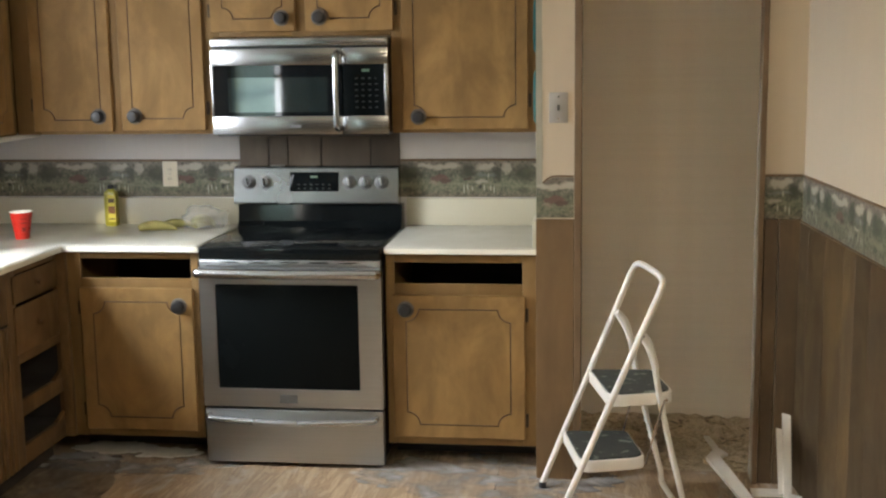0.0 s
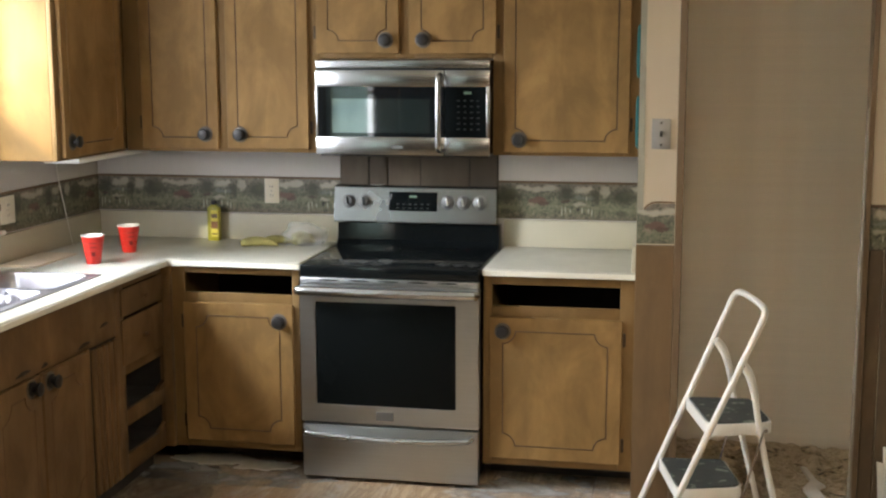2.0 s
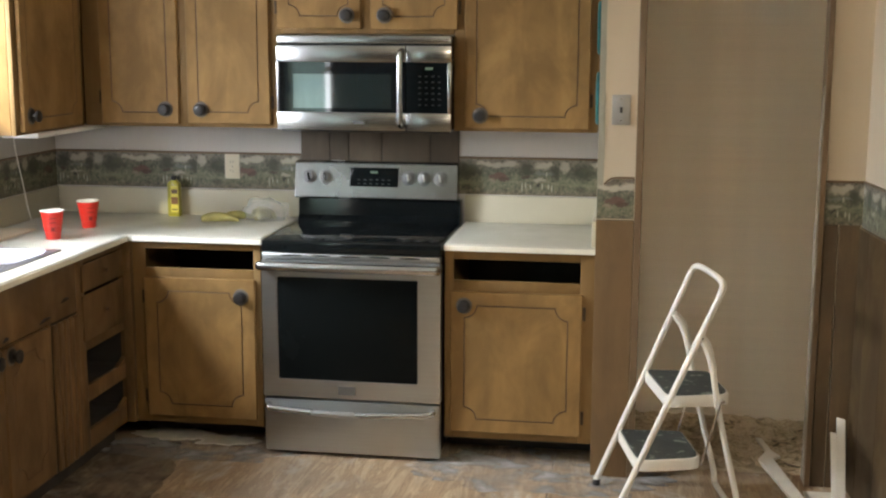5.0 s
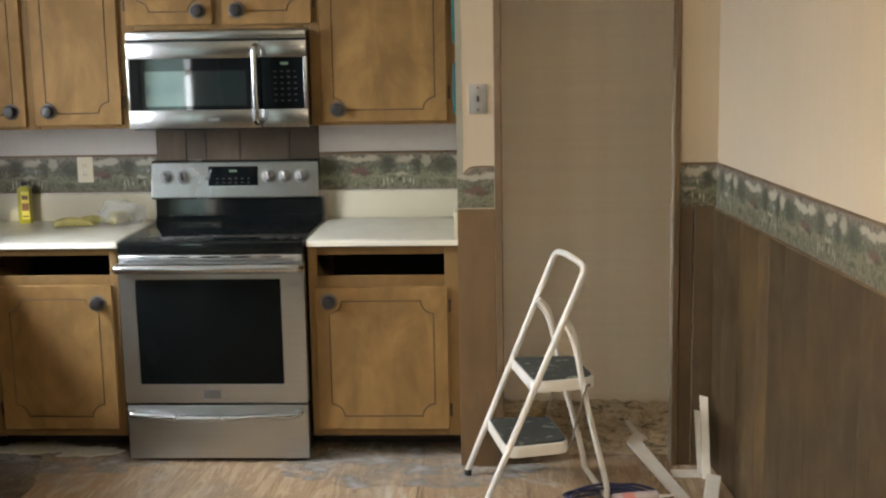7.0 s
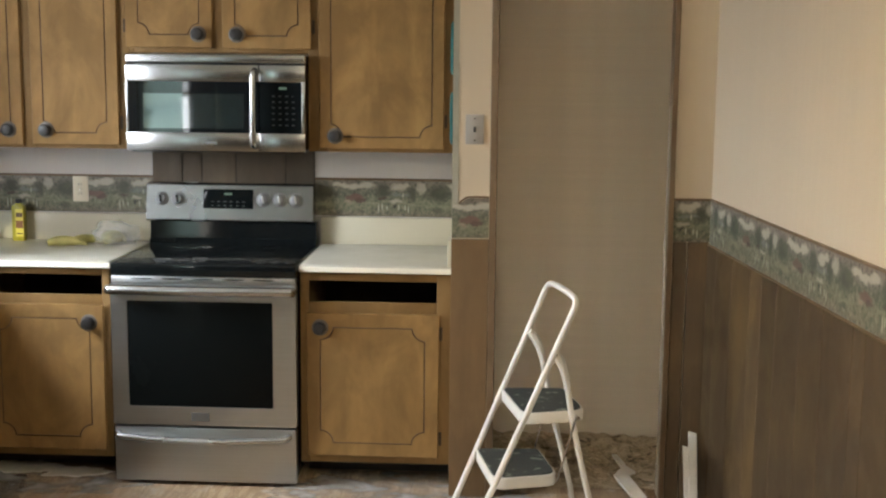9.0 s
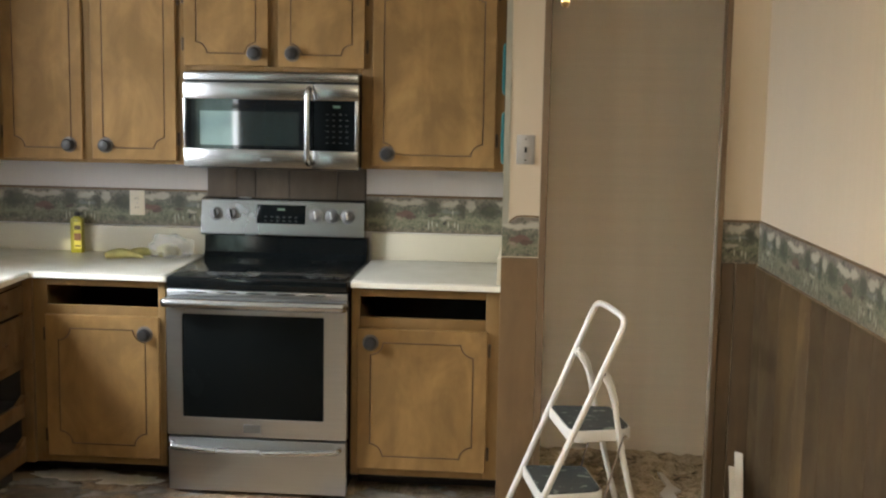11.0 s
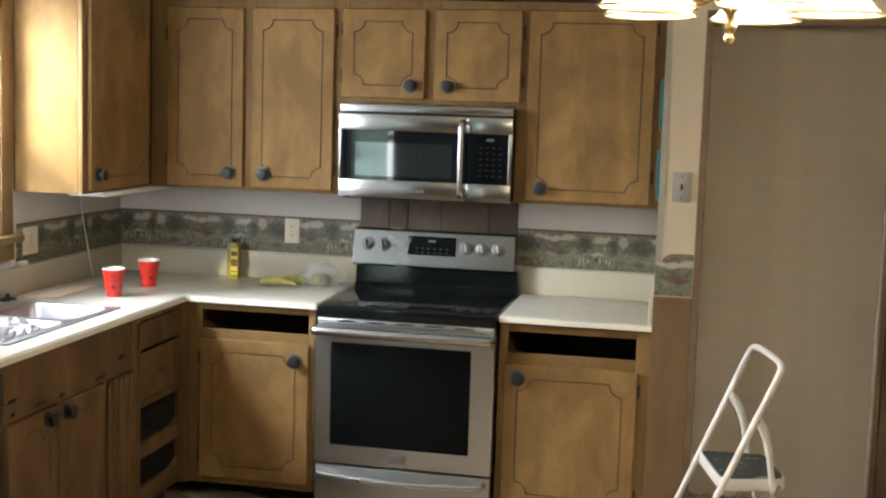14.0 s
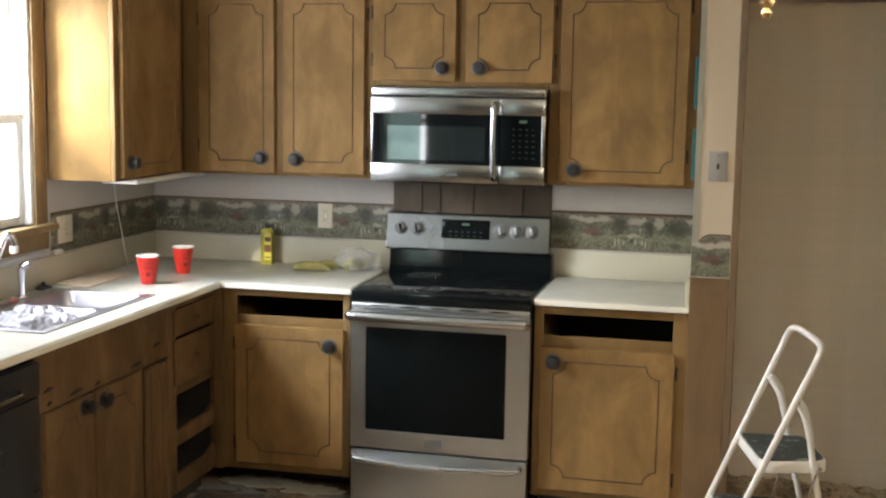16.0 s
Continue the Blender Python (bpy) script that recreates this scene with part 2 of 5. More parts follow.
def border_paper(name, period, way):
    """Farm landscape wallpaper: clouds, trees, a red barn, a white house and fence posts, over and over along the strip."""
    n = Nodes(name)
    tc = n.add("ShaderNodeTexCoord")
    sep = n.add("ShaderNodeSeparateXYZ")
    n.link(tc.outputs["Object"], sep.inputs[0])

    def calc(op, a, b=0.0, c=0.0):
        m = n.add("ShaderNodeMath")
        m.operation = op
        for sock, v in zip(m.inputs, (a, b, c)):
            if isinstance(v, (int, float)):
                sock.default_value = v
            else:
                n.link(v, sock)
        return m.outputs[0]

    run = calc("MULTIPLY_ADD", sep.outputs[1], way, sep.outputs[0])
    u = calc("MULTIPLY", calc("WRAP", run, period / 2, -period / 2), 0.52 / period)
    v = calc("MULTIPLY", sep.outputs[2], 1 / 0.162)
    brush = n.add("ShaderNodeTexNoise", Scale=46.0, Detail=4.0, Roughness=0.6)
    n.link(tc.outputs["Object"], brush.inputs["Vector"])
    flat = n.add("ShaderNodeCombineXYZ")
    n.link(u, flat.inputs[0])
    n.link(v, flat.inputs[1])
    shake = n.add("ShaderNodeVectorMath")
    shake.operation = "MULTIPLY_ADD"
    n.link(brush.outputs[1], shake.inputs[0])
    shake.inputs[1].default_value = (0.034, 0.24, 0.0)
    shift = n.add("ShaderNodeVectorMath")
    shift.operation = "SUBTRACT"
    n.link(flat.outputs[0], shift.inputs[0])
    shift.inputs[1].default_value = (0.017, 0.12, 0.0)
    n.link(shift.outputs[0], shake.inputs[2])
    painted, plain_uv = shake.outputs[0], flat.outputs[0]
    dabs = n.noise(tc.outputs["Object"], 62, 4, 0.65, 0.4)
    col = n.ramp(v, [(0.0, (0.15, 0.125, 0.085)), (0.20, (0.13, 0.13, 0.080)), (0.42, (0.165, 0.165, 0.105)), (0.60, (0.10, 0.108, 0.072)), (0.80, (0.155, 0.145, 0.115)), (1.0, (0.20, 0.175, 0.145))])
    col = n.mix(n.ramp(dabs, [(0.36, (0.85,) * 3), (0.50, BLACK3)]), col, (0.055, 0.058, 0.037))
    col = n.mix(n.ramp(dabs, [(0.53, BLACK3), (0.66, (0.7,) * 3)]), col, (0.26, 0.23, 0.165))

    def dab(cu, cv, ru, rv, tint, most=0.9, soft=0.45, where=painted):
        nonlocal col
        away = n.add("ShaderNodeVectorMath")
        away.operation = "SUBTRACT"
        n.link(where, away.inputs[0])
        away.inputs[1].default_value = (cu, cv, 0)
        size = n.add("ShaderNodeVectorMath")
        size.operation = "MULTIPLY"
        n.link(away.outputs[0], size.inputs[0])
        size.inputs[1].default_value = (1 / ru, 1 / rv, 0)
        far = n.add("ShaderNodeVectorMath")
        far.operation = "LENGTH"
        n.link(size.outputs[0], far.inputs[0])
        col = n.mix(n.ramp(calc("MULTIPLY", far.outputs["Value"], 0.5), [((1 - soft) / 2, (most,) * 3), (0.5, BLACK3)]), col, tint)

    cloud, grove, leaf, red = (0.42, 0.385, 0.31), (0.046, 0.050, 0.032), (0.080, 0.088, 0.052), (0.125, 0.066, 0.050)
    for cu, cv, ru, rv in ((-0.065, 0.88, 0.045, 0.09), (-0.010, 0.82, 0.060, 0.10), (0.055, 0.87, 0.042, 0.12), (0.200, 0.82, 0.040, 0.13), (0.235, 0.88, 0.024, 0.10)):
        dab(cu, cv, ru, rv, cloud)
    dab(-0.215, 0.80, 0.030, 0.20, cloud, 0.75)
    for cu, cv, ru, rv in ((0.133, 0.72, 0.038, 0.30), (-0.140, 0.66, 0.062, 0.34), (-0.255, 0.64, 0.022, 0.30), (0.255, 0.64, 0.018, 0.26)):
        dab(cu, cv, ru, rv, grove, 0.85, 0.6)
    dab(-0.12, 0.74, 0.030, 0.14, leaf, 0.8, 0.7)
    dab(-0.13, 0.30, 0.085, 0.10, (0.20, 0.20, 0.125), 0.7, 0.7)
    dab(-0.145, 0.22, 0.030, 0.09, grove, 0.7, 0.6)
    dab(0.21, 0.62, 0.060, 0.07, (0.17, 0.18, 0.165), 0.7, 0.6)
    dab(0.003, 0.53, 0.048, 0.10, red, 0.9, 0.3)
    dab(0.028, 0.44, 0.030, 0.07, (0.075, 0.038, 0.030), 0.85, 0.4)
    dab(-0.028, 0.40, 0.022, 0.06, (0.26, 0.20, 0.15), 0.8, 0.5)
    dab(0.130, 0.50, 0.026, 0.05, (0.060, 0.038, 0.028), 0.85, 0.4)
    dab(0.190, 0.43, 0.032, 0.055, (0.36, 0.33, 0.26), 0.85, 0.4)
    dab(0.186, 0.31, 0.012, 0.05, (0.02, 0.02, 0.018), 0.9, 0.4)
    for cu, cv, rv in ((0.112, 0.22, 0.17), (0.128, 0.27, 0.11), (0.203, 0.26, 0.11), (0.232, 0.25, 0.10), (0.247, 0.20, 0.13), (0.222, 0.60, 0.09), (0.150, 0.24, 0.07)):
        dab(cu, cv, 0.0040, rv, (0.40, 0.385, 0.31), 0.85, 0.5, plain_uv)
    return n.finish(col, 0.55)


M_BORDER = border_paper("landscape_border", 0.52, 1.0)
M_BORDER_RIGHT = border_paper("landscape_border_along_wainscot", 0.60, -1.0)


def plywood():
    n = Nodes("bare_plywood")
    vec = n.coords((9.0, 1.1, 1.0))
    wave = n.noise(vec, 1.6, 6, 0.6, 2.2)
    fine = n.noise(n.coords((70, 5, 4)), 2.0, 3)
    place = n.coords((1, 1, 1), False)
    glue = n.noise(n.coords((1.6, 1, 1), False), 3.4, 6, 0.66, 0.8)
    dirt = n.noise(place, 1.3, 5, 0.62)
    col = n.ramp(wave, [(0.30, (0.17, 0.108, 0.058)), (0.44, (0.35, 0.245, 0.145)), (0.50, (0.27, 0.18, 0.103)), (0.57, (0.45, 0.335, 0.21)), (0.70, (0.30, 0.205, 0.117))])
    col = n.mix(n.ramp(fine, [(0.4, (0.3,) * 3), (0.6, BLACK3)]), col, (0.22, 0.14, 0.078))
    col = n.mix(n.ramp(glue, [(0.54, BLACK3), (0.68, (0.75,) * 3)]), col, (0.47, 0.42, 0.36))
    col = n.mix(n.ramp(dirt, [(0.38, (0.5,) * 3), (0.52, BLACK3)]), col, (0.15, 0.115, 0.085))
    n.bump(n.mix(0.5, wave, glue), 0.4, 0.004)
    return n.finish(col, 0.68)


M_PLY = plywood()


def grey_glue(broken=False):
    n = Nodes("grey_adhesive_floor")
    vec = n.coords((1, 1, 1), False)
    a = n.noise(vec, 7, 6, 0.65, 0.7)
    b = n.noise(vec, 40, 3)
    col = n.ramp(a, [(0.3, (0.27, 0.245, 0.22)), (0.5, (0.36, 0.34, 0.315)), (0.62, (0.45, 0.435, 0.415)), (0.75, (0.35, 0.315, 0.275))])
    n.bump(n.mix(0.4, a, b), 0.5, 0.004)
    n.finish(col, 0.7)
    if broken:
        gone = n.ramp(n.noise(n.coords((1, 1.5, 1), False), 6, 4, 0.55, 0.5), [(0.32, BLACK3), (0.72, (0.85,) * 3)])
        t = n.add("ShaderNodeBsdfTransparent")
        m = n.add("ShaderNodeMixShader")
        n.link(gone, m.inputs[0])
        n.link(t.outputs[0], m.inputs[1])
        n.link(n.bsdf.outputs[0], m.inputs[2])
        n.link(m.outputs[0], n.out.inputs[0])
    return n.mat


def shade_film():
    """See-through grey-brown film: floor shade put into colour, thin in places."""
    n = Nodes("floor_shade_film")
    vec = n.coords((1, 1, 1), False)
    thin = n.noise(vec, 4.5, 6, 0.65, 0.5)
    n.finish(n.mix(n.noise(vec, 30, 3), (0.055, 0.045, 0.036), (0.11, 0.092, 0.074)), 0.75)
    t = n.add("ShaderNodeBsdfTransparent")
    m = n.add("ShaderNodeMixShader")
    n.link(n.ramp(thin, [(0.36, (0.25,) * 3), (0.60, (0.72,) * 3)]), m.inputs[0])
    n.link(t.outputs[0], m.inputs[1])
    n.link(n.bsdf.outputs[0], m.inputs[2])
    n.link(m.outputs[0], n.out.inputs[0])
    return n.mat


M_GLUE = grey_glue()
M_GLUE_BROKEN = grey_glue(True)


def rubble():
    n = Nodes("shredded_lino")
    vec = n.coords((1, 1.6, 1), False)
    a = n.noise(vec, 15, 6, 0.7, 1.0)
    col = n.ramp(a, [(0.30, (0.06, 0.043, 0.027)), (0.41, (0.32, 0.25, 0.16)), (0.55, (0.58, 0.48, 0.34)), (0.64, (0.43, 0.35, 0.235)), (0.74, (0.16, 0.115, 0.07))])
    n.bump(a, 0.8, 0.01)
    return n.finish(col, 0.8)


M_RUBBLE = rubble()


def see_through(name, tint, clear, rough=0.03):
    """Thin glass or film: mostly lets light pass, with a glossy skin."""
    n = Nodes(name)
    t = n.add("ShaderNodeBsdfTransparent")
    t.inputs[0].default_value = (*tint, 1)
    n.bsdf.inputs["Roughness"].default_value = rough
    n.bsdf.inputs["Base Color"].default_value = (*tint, 1)
    m = n.add("ShaderNodeMixShader")
    m.inputs[0].default_value = 1 - clear
    n.link(t.outputs[0], m.inputs[1])
    n.link(n.bsdf.outputs[0], m.inputs[2])
    n.link(m.outputs[0], n.out.inputs[0])
    return n.mat


M_PANE = see_through("window_glass", (0.97, 0.98, 0.98), 0.92)
M_SCREEN = see_through("insect_screen", (0.80, 0.83, 0.85), 0.70, 0.7)
M_SHADE = see_through("ribbed_lamp_glass", (1.0, 0.93, 0.80), 0.48, 0.12)
M_BAG = see_through("clear_plastic_bag", (0.95, 0.95, 0.93), 0.80, 0.16)


def sheer(name, color, pass_on):
    """Woven curtain that glows through but lets nothing be seen."""
    n = Nodes(name)
    t = n.add("ShaderNodeBsdfTranslucent")
    weave = n.noise(n.coords((60, 60, 3), False), 1.0, 3)
    t_col = n.mix(weave, tuple(c * 0.75 for c in color), color)
    n.link(t_col, t.inputs[0])
    n.finish(t_col, 0.9)
    m = n.add("ShaderNodeMixShader")
    m.inputs[0].default_value = pass_on
    n.link(n.bsdf.outputs[0], m.inputs[1])
    n.link(t.outputs[0], m.inputs[2])
    n.link(m.outputs[0], n.out.inputs[0])
    return n.mat


M_SHEER = sheer("grey_lined_curtain", (0.52, 0.70, 0.67), 0.62)


def glowing(name, color, strength):
    n = Nodes(name)
    n.bsdf.inputs["Emission Color"].default_value = (*color, 1)
    n.bsdf.inputs["Emission Strength"].default_value = strength
    n.bsdf.inputs["Base Color"].default_value = (*(0.1 * c for c in color), 1)
    return n.mat


M_BULB = glowing("lit_bulb", (1.0, 0.90, 0.74), BULB_GLOW)
M_KEYS = plain("panel_print", (0.03, 0.036, 0.034), 0.4)
M_CLOCK = glowing("display_digits", (0.45, 0.75, 0.5), 0.05)


# ---- building helpers ----
def thing(name, at, label, category, group=""):
    ob = new(name)
    ob.location = at
    ob.empty_display_size = 0.1
    return tagged(ob, label, category, group)


def base_of(ob):
    p = Vector((0, 0, 0))
    while ob:
        p += ob.location
        ob = ob.parent
    return p


def part(name, bm, material, parent=None, label="", smooth=True, at=None):
    """Links a bmesh built in world metres as one mesh, under a thing if given."""
    mesh = bpy.data.meshes.new(name)
    origin = base_of(parent) if parent else Vector(at or (0, 0, 0))
    bmesh.ops.translate(bm, verts=bm.verts, vec=-origin)
    bm.normal_update()
    bm.to_mesh(mesh)
    bm.free()
    for m in material if isinstance(material, (list, tuple)) else (material,):
        mesh.materials.append(m)
    if smooth:
        mesh.shade_smooth()
        mesh.set_sharp_from_angle(angle=radians(38))
    ob = new(name, mesh)
    if parent:
        ob.parent = parent
    else:
        ob.location = origin
    if label:
        ob["label"] = label
    return ob


def join(bm, other):
    mesh = bpy.data.meshes.new("scratch")
    other.to_mesh(mesh)
    other.free()
    bm.from_mesh(mesh)
    bpy.data.meshes.remove(mesh)
    return bm


def box(x0, x1, y0, y1, z0, z1, bevel=0.0, segments=2, bm=None):
    b = bmesh.new()
    bmesh.ops.create_cube(b, size=1)
    for v in b.verts:
        v.co = Vector(((x0 + x1) / 2 + v.co.x * (x1 - x0), (y0 + y1) / 2 + v.co.y * (y1 - y0), (z0 + z1) / 2 + v.co.z * (z1 - z0)))
    if bevel:
        bmesh.ops.bevel(b, geom=b.edges[:], offset=bevel, segments=segments, profile=0.5, affect="EDGES")
    return join(bm, b) if bm else b


def lathe(profile, steps=28, m=None, bm=None):
    """Turns (radius, height) pairs round z."""
    b = bmesh.new()
    rings = []
    for r, z in profile:
        if r < 1e-5:
            rings.append([b.verts.new((0, 0, z))])
        else:
            rings.append([b.verts.new((r * math.cos(2 * math.pi * i / steps), r * math.sin(2 * math.pi * i / steps), z)) for i in range(steps)])
    for lo, hi in zip(rings, rings[1:]):
        for i in range(steps):
            j = (i + 1) % steps
            q = [lo[i % len(lo)], lo[j % len(lo)], hi[j % len(hi)], hi[i % len(hi)]]
            q = list(dict.fromkeys(q))
            if len(q) > 2:
                b.faces.new(q)
    if m:
        bmesh.ops.transform(b, matrix=m, verts=b.verts)
    return join(bm, b) if bm else b


def tube(points, radius, steps=12, closed=False, bm=None):
    """A round tube along points; radius may be a list."""
    b = bmesh.new()
    pts = [Vector(p) for p in points]
    n = len(pts)
    rings = []
    up = None
    for i, p in enumerate(pts):
        a = pts[(i - 1) % n] if closed or i > 0 else p
        c = pts[(i + 1) % n] if closed or i < n - 1 else p
        d = (c - a).normalized()
        if up is None:
            up = d.orthogonal().normalized()
        up = (up - d * up.dot(d)).normalized()
        side = d.cross(up)
        r = radius[i] if isinstance(radius, (list, tuple)) else radius
        rings.append([b.verts.new(p + r * (math.cos(2 * math.pi * k / steps) * up + math.sin(2 * math.pi * k / steps) * side)) for k in range(steps)])
    for i in range(n if closed else n - 1):
        lo, hi = rings[i], rings[(i + 1) % n]
        for k in range(steps):
            b.faces.new((lo[k], lo[(k + 1) % steps], hi[(k + 1) % steps], hi[k]))
    if not closed:
        b.faces.new(rings[0][::-1])
        b.faces.new(rings[-1])
    return join(bm, b) if bm else b


def curve(points, per=8):
    """Smooth points through a few given ones."""
    P = [Vector(p) for p in points]
    P = [P[0] * 2 - P[1]] + P + [P[-1] * 2 - P[-2]]
    out = []
    for i in range(1, len(P) - 2):
        a, b, c, d = P[i - 1:i + 3]
        for k in range(per):
            t = k / per
            out.append(0.5 * (2 * b + (c - a) * t + (2 * a - 5 * b + 4 * c - d) * t * t + (3 * b - a - 3 * c + d) * t ** 3))
    out.append(P[-2])
    return out


def rounded_rect(w, h, r, steps=6):
    out = []
    for cx, cy, a0 in ((w / 2 - r, h / 2 - r, 0), (-w / 2 + r, h / 2 - r, 90), (-w / 2 + r, -h / 2 + r, 180), (w / 2 - r, -h / 2 + r, 270)):
        for k in range(steps + 1):
            a = radians(a0 + 90 * k / steps)
            out.append((cx + r * math.cos(a), cy + r * math.sin(a)))
    return out


def scooped_rect(w, h, r, inset, steps=6):
    """A rectangle whose corners are scooped out by arcs with small shoulders, drawn in by inset."""
    out = []
    rr = r + inset
    phi = math.asin(inset / rr)
    for sx, sy, a0 in ((1, 1, 180), (-1, 1, 270), (-1, -1, 0), (1, -1, 90)):
        for k in range(steps + 1):
            lo, hi = radians(a0) + phi, radians(a0 + 90) - phi
            a = hi + (lo - hi) * k / steps
            out.append((sx * w / 2 + rr * math.cos(a), sy * h / 2 + rr * math.sin(a)))
    return out


def panel_door(w, h, thick, margin, scoop, groove=0.0055):
    """A slab door in the xz plane, front at y = 0 facing -y, with a routed scooped outline. Two material slots."""
    b = bmesh.new()
    outer = [b.verts.new((x, 0, z)) for x, z in rounded_rect(w - 0.006, h - 0.006, 0.002, 1)]
    rim = [b.verts.new((x, 0.004, z)) for x, z in rounded_rect(w, h, 0.003, 1)]
    back = [b.verts.new((x, thick, z)) for x, z in rounded_rect(w, h, 0.003, 1)]
    gw, gh = w - 2 * margin, h - 2 * margin
    loops = []
    for inset, y in ((0.0, 0.0), (groove * 0.35, 0.004), (groove * 0.65, 0.004), (groove, 0.0)):
        loops.append([b.verts.new((x, y, z)) for x, z in scooped_rect(gw, gh, scoop, inset)])

    def band(p, q, slot):
        for i in range(len(p)):
            j = (i + 1) % len(p)
            f = b.faces.new((p[i], p[j], q[j], q[i]))
            f.material_index = slot

    band(rim, outer, 0)
    band(back, rim, 0)
    for p, q in zip(loops, loops[1:]):
        band(p, q, 1)
    b.faces.new(back[::-1])
    b.faces.new(loops[3])
    edges = []
    for ring in (outer, loops[0]):
        for i in range(len(ring)):
            e = b.edges.get((ring[i], ring[(i + 1) % len(ring)]))
            edges.append(e)
    bmesh.ops.triangle_fill(b, edges=edges, use_beauty=True, use_dissolve=False)
    bmesh.ops.recalc_face_normals(b, faces=b.faces)
    return b


def facing(x, y, z, way):
    """Stands a front built facing -y at a place: way is '-y' or '+x'."""
    return pose(x, y, z, 0, 0, 0 if way == "-y" else 90)


def knob_mesh(m, size=0.025):
    s = size / 0.021
    prof = [(0.0, 0.0), (0.022, 0.0), (0.022, 0.003), (0.009, 0.005), (0.008, 0.014), (0.018, 0.018), (0.021, 0.024), (0.019, 0.029), (0.012, 0.031), (0.0, 0.0305)]
    return lathe([(r * s, z * s) for r, z in prof], 22, m @ pose(0, 0, 0, 90, 0, 0))


def add_door(unit, x, y, z, w, h, way="-y", knob=None, hinges=None, margin=0.049, scoop=0.047, mat=None):
    """A routed door on a cabinet unit, its centre given, with knob at (dx, dz) and hinges on side -1 or 1."""
    m = facing(x, y, z, way)
    b = panel_door(w, h, 0.019, margin, scoop)
    bmesh.ops.transform(b, matrix=m, verts=b.verts)
    door = part("door", b, [mat or M_HONEY, M_GROOVE], unit)
    if knob:
        part("knob", knob_mesh(m @ pose(knob[0], -0.0025, knob[1])), M_KNOB, door, "blackened round metal knob on a bronze rosette")
        rose = lathe([(0, 0), (0.0345, 0), (0.0345, 0.0012), (0.031, 0.0028), (0, 0.0028)], 24, m @ pose(knob[0], 0, knob[1]) @ pose(0, 0, 0, 90, 0, 0))
        part("rosette", rose, M_ROSETTE, door, "worn bronze backplate")
    for dz in (hinges[1:] if hinges else ()):
        b = box(-0.006, 0.006, -0.004, 0.004, -0.028, 0.028, 0.002)
        bmesh.ops.transform(b, matrix=m @ pose(hinges[0] * (w / 2 + 0.007), 0.014, dz), verts=b.verts)
        part("hinge", b, M_IRON, door, "dark narrow hinge")
    return door


# ---- structure ----
CEIL, LEFT, RIGHT, REAR = 2.44, -1.60, 2.02, -7.0


def structure(name, bm, mat, label, category, at=None, smooth=False):
    return tagged(part(name, bm, mat, None, "", smooth, at), label, category, "", "structure")


TURN = Matrix.Translation((RIGHT, -0.675, 0)) @ pose(0, 0, 0, 0, 0, 5.3) @ Matrix.Translation((-RIGHT, 0.675, 0))


def turned(bm):
    """The right wall stands a little out of square, turned about its far corner."""
    bmesh.ops.transform(bm, matrix=TURN, verts=bm.verts)
    return bm


def as_is(bm):
    return bm


floor = structure("floor", box(-1.72, 2.95, -7.12, 0.24, -0.12, -0.018), M_GLUE, "bare subfloor with old grey flooring adhesive", "floor")
structure("ceiling", box(-1.72, 2.95, -7.12, 0.24, CEIL, CEIL + 0.12), M_CEIL, "off-white painted ceiling", "ceiling")

# back wall behind the cabinets, and behind the recess
structure("wall_back", box(-1.72, 1.005, 0.0, 0.12, -0.018, CEIL), M_BACKPAPER, "pale painted kitchen back wall", "wall")
structure("wall_recess_back", box(1.005, 2.30, 0.12, 0.24, -0.018, CEIL), M_BOARD, "plain tan wallboard at the back of the recess", "wall")

# left wall with two window openings
W1 = (-1.80, -1.06, 1.19, 2.248)
W2 = (-6.85, -4.70, 0.90, 2.10)
b = box(-1.72, LEFT, -7.12, 0.0, -0.018, W2[2])
for y0, y1, z0, z1 in ((-7.12, W2[0], W2[2], CEIL), (W2[1], W1[0], W2[2], CEIL), (W1[1], 0.0, W2[2], CEIL), (W1[0], W1[1], W2[2], W1[2]),
                       (W1[0], W1[1], W1[3], CEIL), (W2[0], W2[1], W2[3], CEIL)):
    box(-1.72, LEFT, y0, y1, z0, z1, bm=b)
structure("wall_left", b, M_BACKPAPER, "pale painted kitchen wall with a window over the sink", "wall")
# Unseen wall; its dark panelling is made up to dim reflections.
structure("wall_rear", box(LEFT, 2.95, -7.12, REAR, -0.018, CEIL), M_PANEL, "unseen rear wall, kept dark for the reflections", "wall")
structure("wall_recess_side", box(2.14, 2.30, -0.60, 0.12, -0.018, CEIL), M_BOARD, "tan wallboard inside the recess", "wall")
wall_right = structure("wall_right", turned(box(RIGHT, 2.14, REAR - 0.2, -0.56, -0.018, CEIL)), M_PAPER, "cream wallpaper over brown panelled wainscot", "wall")

# stub wall beside the worktop, the head over the recess, the pier at the far side
stub = structure("wall_stub", box(1.005, 1.152, -0.70, 0.12, -0.018, CEIL), M_PAPER, "narrow papered stub wall beside the worktop", "wall")
structure("wall_head", box(1.152, 1.874, -0.70, -0.58, 2.150, CEIL), M_PAPER, "papered wall over the recess", "wall")
pier = structure("wall_pier", box(1.874, RIGHT, -0.675, -0.575, -0.018, CEIL), M_PAPER, "narrow papered pier beside the recess", "wall")
structure("recess_soffit", box(1.152, 2.14, -0.574, 0.12, 2.30, 2.32), M_BOARD, "tan wallboard over the recess", "ceiling")

